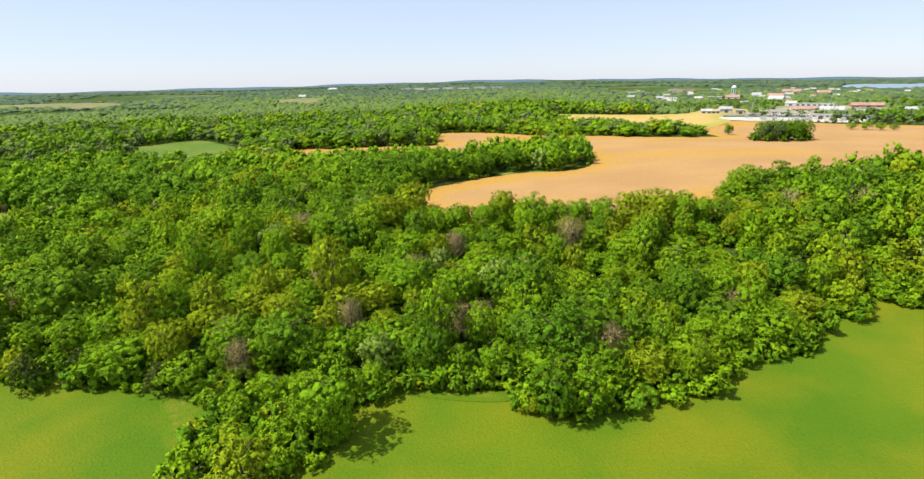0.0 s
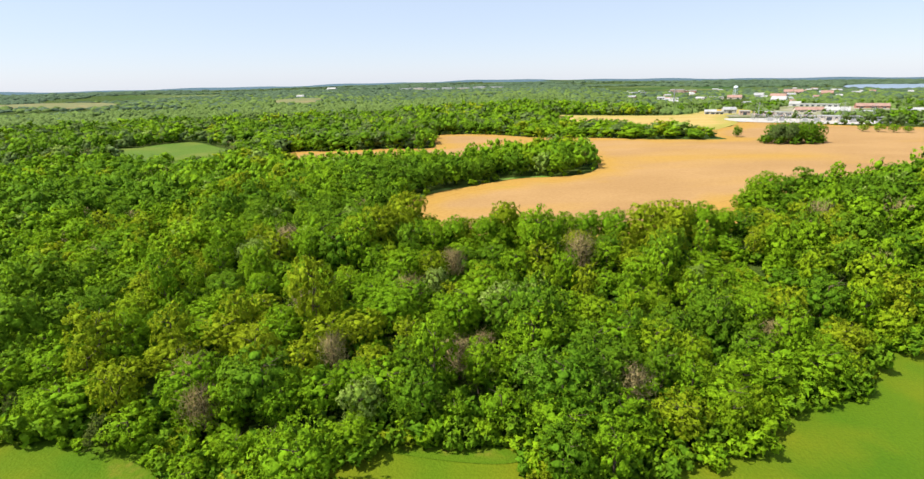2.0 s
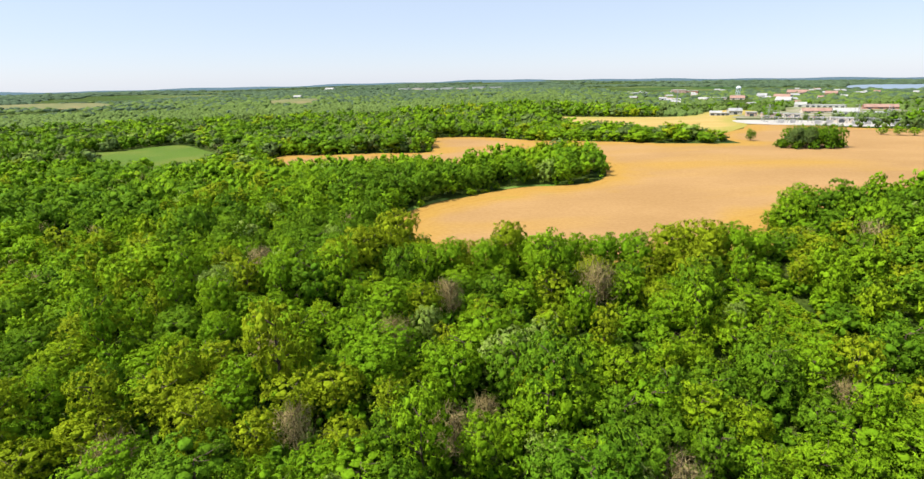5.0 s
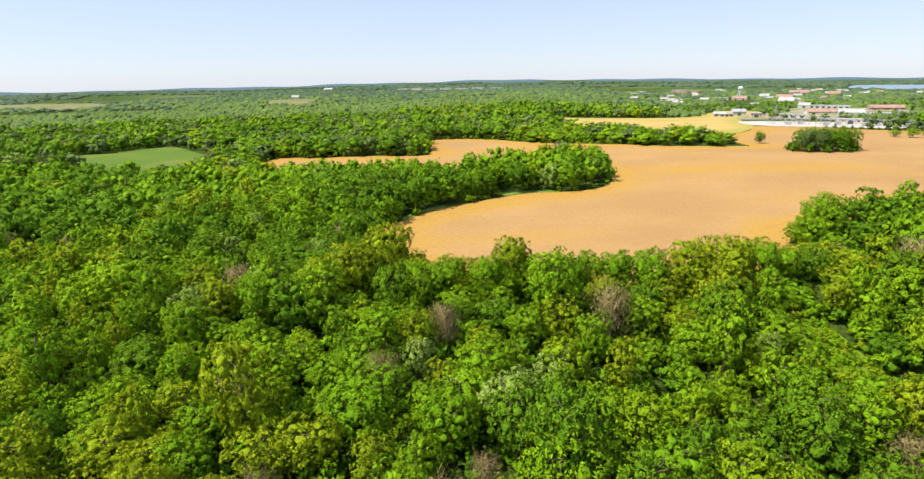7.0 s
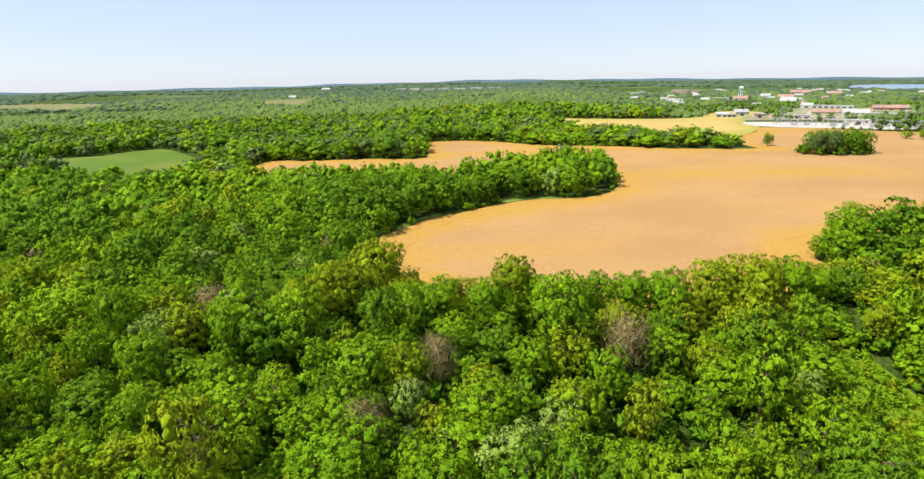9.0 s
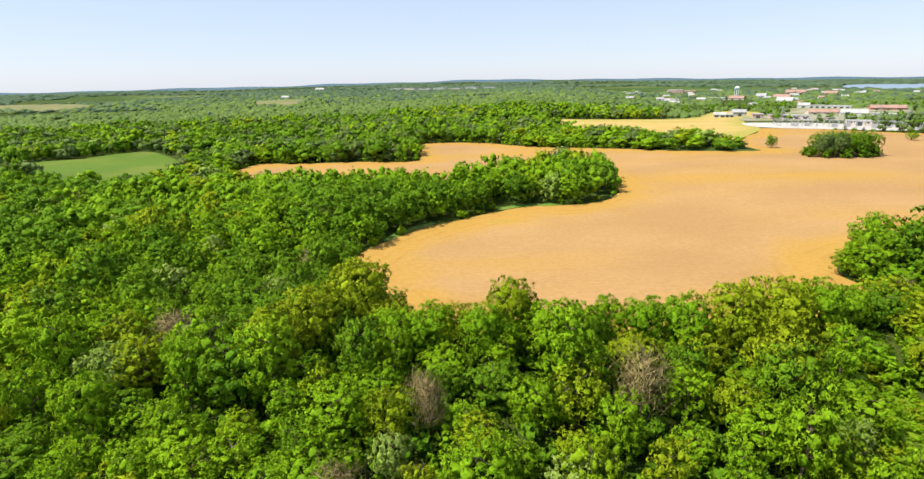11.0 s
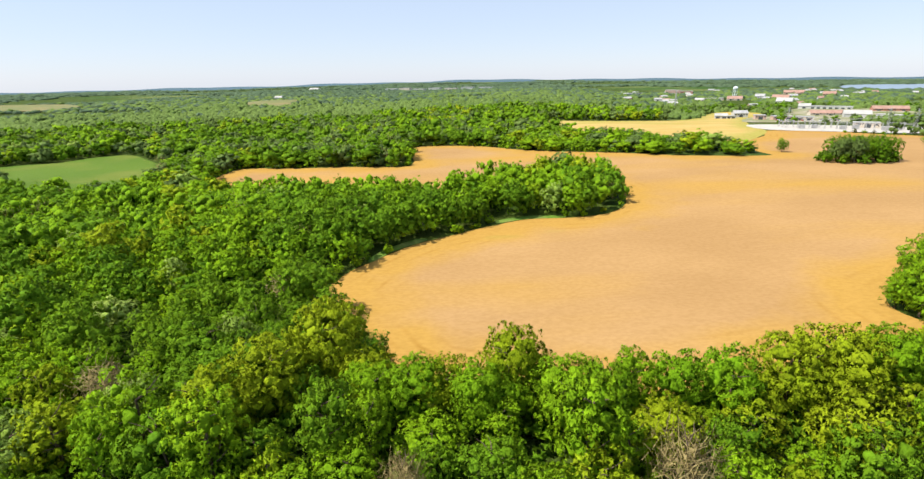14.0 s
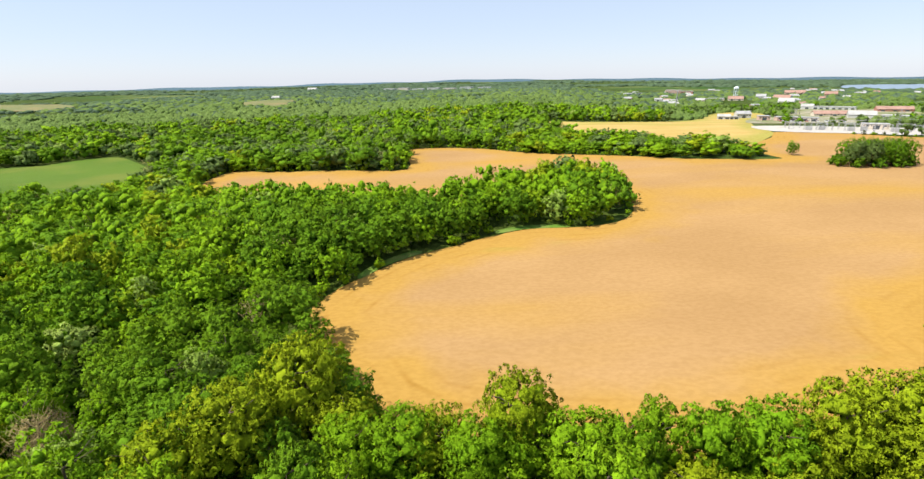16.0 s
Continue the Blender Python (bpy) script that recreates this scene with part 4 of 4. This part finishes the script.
def box(x0, x1, y0, y1, z0, z1, bevel=0.0):
    bm = bmesh.new()
    bmesh.ops.create_cube(bm, size=1, matrix=Matrix.LocRotScale(((x0 + x1) / 2, (y0 + y1) / 2, (z0 + z1) / 2), None, (x1 - x0, y1 - y0, z1 - z0)))
    if bevel:
        bmesh.ops.bevel(bm, geom=bm.edges[:], offset=bevel, segments=1, affect="EDGES")
    return bm


def gable(x0, x1, y0, y1, z0, z1):
    """A pitched roof with its ridge along x, a slab that overhangs the walls."""
    bm = bmesh.new()
    o, t, ym = 0.5, 0.25, (y0 + y1) / 2
    prof = [(y0 - o, z0 - 0.2), (ym, z1), (y1 + o, z0 - 0.2), (y1 + o, z0 - 0.2 + t), (ym, z1 + t), (y0 - o, z0 - 0.2 + t)]
    ends = [[bm.verts.new((x, y, z)) for y, z in prof] for x in (x0 - o, x1 + o)]
    for k in range(6):
        bm.faces.new((ends[0][k], ends[0][(k + 1) % 6], ends[1][(k + 1) % 6], ends[1][k]))
    for e in ends:
        bm.faces.new((e[0], e[1], e[4], e[5]))
        bm.faces.new((e[1], e[2], e[3], e[4]))
    bmesh.ops.recalc_face_normals(bm, faces=bm.faces)
    return bm


def rods(pairs, r, sides=5):
    v, f = join([tube(a, b, r, r, sides) for a, b in pairs])
    bm = bmesh.new()
    vs = [bm.verts.new(p) for p in v]
    for t in f:
        bm.faces.new([vs[k] for k in t])
    return bm


def house(name, a, b, depth, high, wall, roof, pitched, doors, windows, label, group=""):
    """A building with its front from a to b: walls, roof, each door and window."""
    a, b = Vector(a), Vector(b)
    wide = (b - a).length
    root = new(name)
    z = min(float(terrain(p[0], p[1])) for p in (a, b)) + 0.2
    root.matrix_basis = Matrix.Translation((a.x, a.y, z)) @ Matrix.Rotation(math.atan2(b.y - a.y, b.x - a.x), 4, "Z")
    tagged(root, label, "house" if name == "house" else "building", group)
    part("wall", box(0, wide, 0, depth, -1.5, high), wall, root)
    if pitched:
        for x in (0, wide - 0.3):
            bm = bmesh.new()
            vs = [bm.verts.new(p) for p in ((x, 0, high), (x, depth, high), (x, depth / 2, high + depth * 0.26), (x + 0.3, 0, high), (x + 0.3, depth, high), (x + 0.3, depth / 2, high + depth * 0.26))]
            for k in ((0, 1, 2), (3, 5, 4), (0, 2, 5, 3), (1, 4, 5, 2)):
                bm.faces.new([vs[q] for q in k])
            part("gable_wall", bm, wall, root)
        part("roof", gable(0, wide, 0, depth, high, high + depth * 0.28), roof, root)
    else:
        part("roof", box(-0.4, wide + 0.4, -0.4, depth + 0.4, high, high + 0.5, 0.08), roof, root)
    for k in range(doors):
        x = wide * (k + 0.5) / doors
        w = min(2.2, wide / doors * 0.33)
        part("door", box(x - w, x + w, -0.12, 0.1, 0, min(high * 0.7, 4.5)), DARK_OPENING, root)
    for k in range(windows):
        x = wide * (k + 0.5) / windows
        part("window", box(x - 0.8, x + 0.8, -0.1, 0.1, high * 0.55, high * 0.55 + 1.3), DARK_OPENING, root)
    return root


house("warehouse", (592, 920), (634, 882), 14, 4.6, WHITE, ROOF_PALE, False, 7, 0, "long white warehouse with dark loading doors")
house("warehouse", (583, 935), (596, 924), 14, 4.5, WHITE, ROOF_PALE, True, 1, 0, "white gabled hall beside the warehouse")
house("warehouse", (518, 748), (543, 733), 16, 4.5, WHITE, ROOF_PALE, True, 1, 0, "big white metal hall with a low gable")
house("warehouse", (545, 730), (560, 706), 16, 4.5, WHITE, ROOF_PALE, False, 2, 4, "white flat-roofed hall at a gravel yard")
house("workshop", (505, 792), (552, 778), 14, 3.2, CREAM, ROOF_RED, True, 3, 6, "long low workshop with a red roof")
house("workshop", (379, 676), (400, 671), 10, 4.6, PINK, ROOF_PALE, False, 2, 5, "flat pale brick building behind the substation")
house("workshop", (402, 672), (418, 663), 10, 4.2, CREAM, ROOF_GREY, False, 2, 4, "flat cream building behind the substation")
house("office", (366, 690), (377, 686), 12, 5, PINK, ROOF_GREY, False, 1, 4, "small pale brick office")
house("house", (383, 766), (400, 763), 12, 5.5, WHITE, ROOF_GREY, True, 1, 5, "white farmhouse among small trees")
house("shed", (337, 728), (350, 722), 9, 3.6, WHITE, ROOF_PALE, True, 2, 0, "low white shed beside a field")
house("shed", (353, 730), (364, 728), 8, 3.2, WHITE, ROOF_PALE, False, 2, 0, "low white shed with a flat roof")
house("store", (632, 840), (672, 822), 14, 3.6, BRICK, ROOF_RED, True, 3, 6, "long low brick store with a red roof")
house("house", (573, 672), (592, 668), 13, 7, WHITE, ROOF_PALE, True, 1, 4, "white gabled house at the edge of town")
house("school", (623, 1570), (660, 1556), 30, 12, PINK, ROOF_PALE, False, 3, 10, "large pale brick school")
house("school", (661, 1560), (690, 1545), 26, 9, BRICK, ROOF_PALE, False, 2, 8, "brick wing of a school")
house("store", (497, 1522), (540, 1526), 30, 7, WHITE, ROOF_PALE, False, 3, 8, "long white store among town trees")
house("store", (594, 1298), (640, 1280), 20, 4.5, CREAM, ROOF_PALE, False, 3, 8, "cream store below the water tower")
house("store", (646, 1276), (674, 1262), 20, 3.6, CREAM, ROOF_RED, True, 2, 6, "low cream store below the water tower")
house("store", (706, 1270), (722, 1258), 18, 8, WHITE, ROOF_GREY, True, 1, 4, "white hall in the town")
house("store", (726, 1238), (750, 1216), 20, 6, CREAM, ROOF_RED, True, 2, 6, "wide store with a red roof")
house("hotel", (880, 1435), (918, 1412), 20, 7, PINK, ROOF_RED, True, 3, 12, "long pinkish brick hotel")
house("store", (625, 1062), (645, 1045), 22, 7, WHITE, ROOF_PALE, True, 2, 4, "white hall with a pale roof")
house("store", (912, 1334), (932, 1318), 20, 6, BRICK, ROOF_RED, True, 2, 5, "brick store with a red roof")
for k in range(7):
    f = k / 6
    house("warehouse", (-264 + 404 * f - 24, 2453 - 319 * f), (-264 + 404 * f + 22, 2440 - 319 * f), 40, 9 + 3 * (k % 2), (WHITE, CREAM)[k % 3 == 1], ROOF_PALE, False, 3, 0, "far pale industrial hall", "far industrial halls")
house("barn", (-662, 2576), (-618, 2562), 24, 6, WHITE, ROOF_PALE, True, 2, 0, "far white barn in the woods")
house("barn", (-520, 1650), (-498, 1648), 16, 7, WHITE, ROOF_PALE, True, 2, 0, "white barn on a wooded hill")
rng = np.random.default_rng(77)
made = 0
while made < 44:
    x, y = rng.uniform(420, 1250), rng.uniform(930, 1750)
    if not 0.3 < x / y < 0.86 or inside(YARD, np.array([x]), np.array([y]))[0] or inside(LAKE, np.array([x]), np.array([y]))[0] or inside(NORTH_FIELD, np.array([x]), np.array([y]))[0]:
        continue
    an = rng.uniform(-0.8, 0.3)
    w = rng.uniform(10, 20)
    pick = int(rng.integers(0, 4))
    house("house", (x, y), (x + w * math.cos(an), y + w * math.sin(an)), rng.uniform(9, 13), rng.uniform(3.8, 6), (WHITE, CREAM, BRICK, PINK)[pick],
          (ROOF_GREY, ROOF_RED, ROOF_PALE, ROOF_GREY)[int(rng.integers(0, 4))], True, 1, 4, ("white town house", "cream town house", "brick town house", "pale brick town house")[pick] + " with a gabled roof among trees", "houses of the town")
    made += 1


def water_tower(x, y, top):
    z = float(terrain(x, y))
    root = new("water_tower")
    root.matrix_basis = Matrix.Translation((x, y, z))
    tagged(root, "pale blue-white water tower on steel legs", "water tower")
    high = top - z
    bm = bmesh.new()
    bmesh.ops.create_uvsphere(bm, u_segments=20, v_segments=12, radius=5.4)
    for v in bm.verts:
        v.co.z = v.co.z * (0.85 if v.co.z > 0 else 0.7) + high - 4.8
    part("tank", bm, TANK_PAINT, root)
    for k in range(6):
        a = k * math.pi / 3
        part("leg", rods([((5.6 * math.cos(a), 5.6 * math.sin(a), -1), (4.6 * math.cos(a), 4.6 * math.sin(a), high - 5.5))], 0.42, 8), TANK_PAINT, root)
    part("riser", rods([((0, 0, -1), (0, 0, high - 7))], 0.9, 10), TANK_PAINT, root)
    ring = [(5.7 * math.cos(k * math.pi / 8), 5.7 * math.sin(k * math.pi / 8), high - 5.3) for k in range(17)]
    part("catwalk", rods(list(zip(ring[:-1], ring[1:])), 0.3), TANK_PAINT, root)
    for h in (0.3, 0.6):
        hoop = [(5.2 * math.cos(k * math.pi / 3), 5.2 * math.sin(k * math.pi / 3), high * h) for k in range(7)]
        part("brace", rods(list(zip(hoop[:-1], hoop[1:])), 0.2), TANK_PAINT, root)
    return root


water_tower(690, 1326, 20.5)


def lattice(height, foot, head, steps):
    """The bars of a square lattice mast."""
    bars, c = [], [(1, 1), (-1, 1), (-1, -1), (1, -1)]
    for s in range(steps):
        lo, hi = s / steps, (s + 1) / steps
        w0, w1 = foot + (head - foot) * lo, foot + (head - foot) * hi
        for k in range(4):
            p, q = c[k], c[(k + 1) % 4]
            bars.append(((p[0] * w0, p[1] * w0, height * lo), (p[0] * w1, p[1] * w1, height * hi)))
            bars.append(((p[0] * w0, p[1] * w0, height * lo), (q[0] * w1, q[1] * w1, height * hi)))
    return bars


def pylon(x, y, high, turn):
    root = new("pylon")
    root.matrix_basis = pose(x, y, float(terrain(x, y)) + 0.3, 0, 0, turn)
    tagged(root, "tall grey steel lattice pylon at the substation", "pylon", "pylons of the power line")
    part("mast", rods(lattice(high, 1.1, 0.35, 7), 0.06, 4), STEEL, root)
    for h in (0.68, 0.82, 0.95):
        part("crossarm", rods([((-5, 0, high * h), (5, 0, high * h)), ((-5, 0, high * h), (0, 0, high * h + 1.2)), ((5, 0, high * h), (0, 0, high * h + 1.2))], 0.06, 4), STEEL, root)
        for sx in (-4.8, 4.8):
            part("insulator", rods([((sx, 0, high * h), (sx, 0, high * h - 1.6))], 0.16, 6), DARK_OPENING, root)
    return root


for x, y, h, t in ((292, 520, 17, 20), (346, 480, 18, 20), (410, 525, 16, 20), (520, 560, 16, 10)):
    pylon(x, y, h, t)
tall = new("radio_mast")
tall.matrix_basis = Matrix.Translation((402, 995, float(terrain(402, 995))))
tagged(tall, "slender grey steel radio mast over the woods", "mast")
part("mast", rods(lattice(34, 0.9, 0.5, 9), 0.22, 4), STEEL, tall)


def gantry(wide, high):
    root = new("gantry")
    tagged(root, "grey steel busbar gantry on white gravel", "gantry", "gantries of the substation")
    for x in (0, wide):
        bm = rods([((a[0] + x, a[1], a[2]), (b[0] + x, b[1], b[2])) for a, b in lattice(high, 0.5, 0.35, 4)], 0.07, 4)
        part("post", bm, STEEL, root)
    part("beam", rods([((0, s, high - d), (wide, s, high - d)) for s in (-0.4, 0.4) for d in (0, 0.7)], 0.08, 4), STEEL, root)
    for k in range(1, 4):
        part("insulator", rods([((wide * k / 4, 0, high - 0.9), (wide * k / 4, 0, high - 3))], 0.2, 6), DARK_OPENING, root)
    return root


def transformer():
    root = new("transformer")
    tagged(root, "grey power transformer with fins and bushings", "transformer", "transformers of the substation")
    part("body", box(-2.2, 2.2, -1.4, 1.4, 0.0, 3.2, 0.1), STEEL, root)
    for k in range(6):
        part("fin", box(-2.0 + k * 0.7, -1.7 + k * 0.7, 1.42, 2.3, 0.5, 2.8), STEEL, root)
    for k in range(3):
        part("bushing", rods([((-1.2 + k * 1.2, 0, 3.2), (-1.2 + k * 1.2, 0, 4.8))], 0.18, 6), DARK_OPENING, root)
    return root


first, unit_box = gantry(11, 5.6), transformer()
spots = [(290 + 17 * k + 7 * r, 522 - 9 * k + 16 * r) for r in range(2) for k in range(6)]
for k, (x, y) in enumerate(spots):
    m = pose(x, y, float(terrain(x, y)) + 0.4, 0, 0, -25)
    if k == 0:
        first.matrix_basis = m
    else:
        copy_thing(first, m)
for k in range(9):
    x, y = 300 + 13 * k, 512 - 6 * k + 9 * (k % 2)
    m = pose(x, y, float(terrain(x, y)) + 0.4, 0, 0, -25)
    if k == 0:
        unit_box.matrix_basis = m
    else:
        copy_thing(unit_box, m)

control = house("control_house", (352, 520), (368, 512), 9, 4.5, CREAM, ROOF_PALE, False, 1, 3, "small cream control house of the substation")


def car(x, y, turn, paint, words):
    root = new("car")
    root.matrix_basis = pose(x, y, float(terrain(x, y)) + 0.5, 0, 0, turn)
    tagged(root, words, "car", "cars in the yard")
    body = part("body", box(-2.2, 2.2, -0.9, 0.9, 0.35, 1.0, 0.12), paint, root)
    part("cabin", box(-1.3, 1.0, -0.8, 0.8, 1.0, 1.6, 0.15), DARK_OPENING, body)
    for sx in (-1.35, 1.35):
        for sy in (-0.85, 0.85):
            part("wheel", rods([((sx, sy - 0.12, 0.35), (sx, sy + 0.12, 0.35))], 0.35, 10), RUBBER, root)


for k in range(16):
    car(374 + 4.2 * k + (k % 3), 662 - 1.1 * k + 5 * (k % 2), 70, CAR_RED if k % 3 == 0 else CAR_WHITE, "red parked car in a gravel yard" if k % 3 == 0 else "white parked car in a gravel yard")

# wires from pylon to pylon
for sx in (-4.8, 4.8):
    pts = []
    ends = [(292 + sx, 520, 24), (346 + sx, 480, 25), (410 + sx, 525, 23), (520 + sx, 560, 22)]
    for (ax, ay, az), (bx2, by2, bz) in zip(ends[:-1], ends[1:]):
        for t in np.linspace(0, 1, 9)[:-1]:
            pts.append((ax + (bx2 - ax) * t, ay + (by2 - ay) * t, az + (bz - az) * t - 12 * t * (1 - t) - 8))
    me = rods(list(zip(pts[:-1], pts[1:])), 0.07, 3)
    holder = new("power_line")
    tagged(holder, "thin sagging power line between steel pylons", "power line")
    part("wire", me, STEEL, holder)

# low trees in front of the yard, and between the houses
for k in range(10):
    x, y = 308 + 4.6 * k, 474 - 3.6 * k
    plant("cedar" if k % 2 else "shrub", x, y, 0.7 + 0.12 * (k % 3), k, 0.8, 0, "small dark tree before a white gravel yard", "trees before the substation")
for k, (x, y, s) in enumerate([(306, 402, 1.0), (314, 397, 1.15), (322, 393, 1.1), (330, 390, 0.9)]):
    plant("fresh_wide", x, y, s * 0.7, k, 0.75, k % 2, "wide low tree at the edge of the stubble", "trees at the end of the stubble field")

rng = np.random.default_rng(55)
tx, ty = scatter(13, 330, 1100, 380, 1000, 9)
ok = along_flight(tx, ty, 10) & wooded(tx, ty) & (np.hypot(tx, ty) < 1150) & (tx * 0.9 + ty * 0.4 > 400)
ok &= (wave(tx, ty, 55, 1.0) + rng.normal(0, 0.4, len(tx)) > -0.25)
stand("town_trees", tx[ok], ty[ok], rng.choice(["mid", "mid", "deep"], ok.sum()), rng.uniform(0.8, 1.3, ok.sum()), rng.uniform(0.7, 0.95, ok.sum()), 4, 4, "scattered green trees between the buildings of the town")

# ---- wheel tracks in the stubble ----


def strip(name, pts, width, material, lift, label):
    p = np.array(pts, float)
    d = unit(np.gradient(p, axis=0))
    n = np.column_stack((-d[:, 1], d[:, 0])) * width / 2
    v = np.concatenate((p + n, p - n))
    k, c = np.arange(len(p) - 1), len(p)
    f = np.column_stack((k + c, k + 1 + c, k + 1, k))
    ob = put_mesh(name, np.column_stack((v, terrain(v[:, 0], v[:, 1]) + lift)), f, [material])
    return tagged(ob, label, "track", kind="structure")


def open_curve(pts, steps=8):
    pts = [np.array(q, float) for q in pts]
    pts = [2 * pts[0] - pts[1]] + pts + [2 * pts[-1] - pts[-2]]
    out = []
    for i in range(1, len(pts) - 2):
        p0, p1, p2, p3 = pts[i - 1:i + 3]
        for t in np.arange(steps) / steps:
            out.append(0.5 * (2 * p1 + (p2 - p0) * t + (2 * p0 - 5 * p1 + 4 * p2 - p3) * t * t + (3 * p1 - p0 - 3 * p2 + p3) * t ** 3))
    return np.array(out)


strip("lane", open_curve([(380, 486), (430, 492), (520, 520), (640, 560)]), 5, CONCRETE, 0.5, "pale gravel lane at the edge of town")
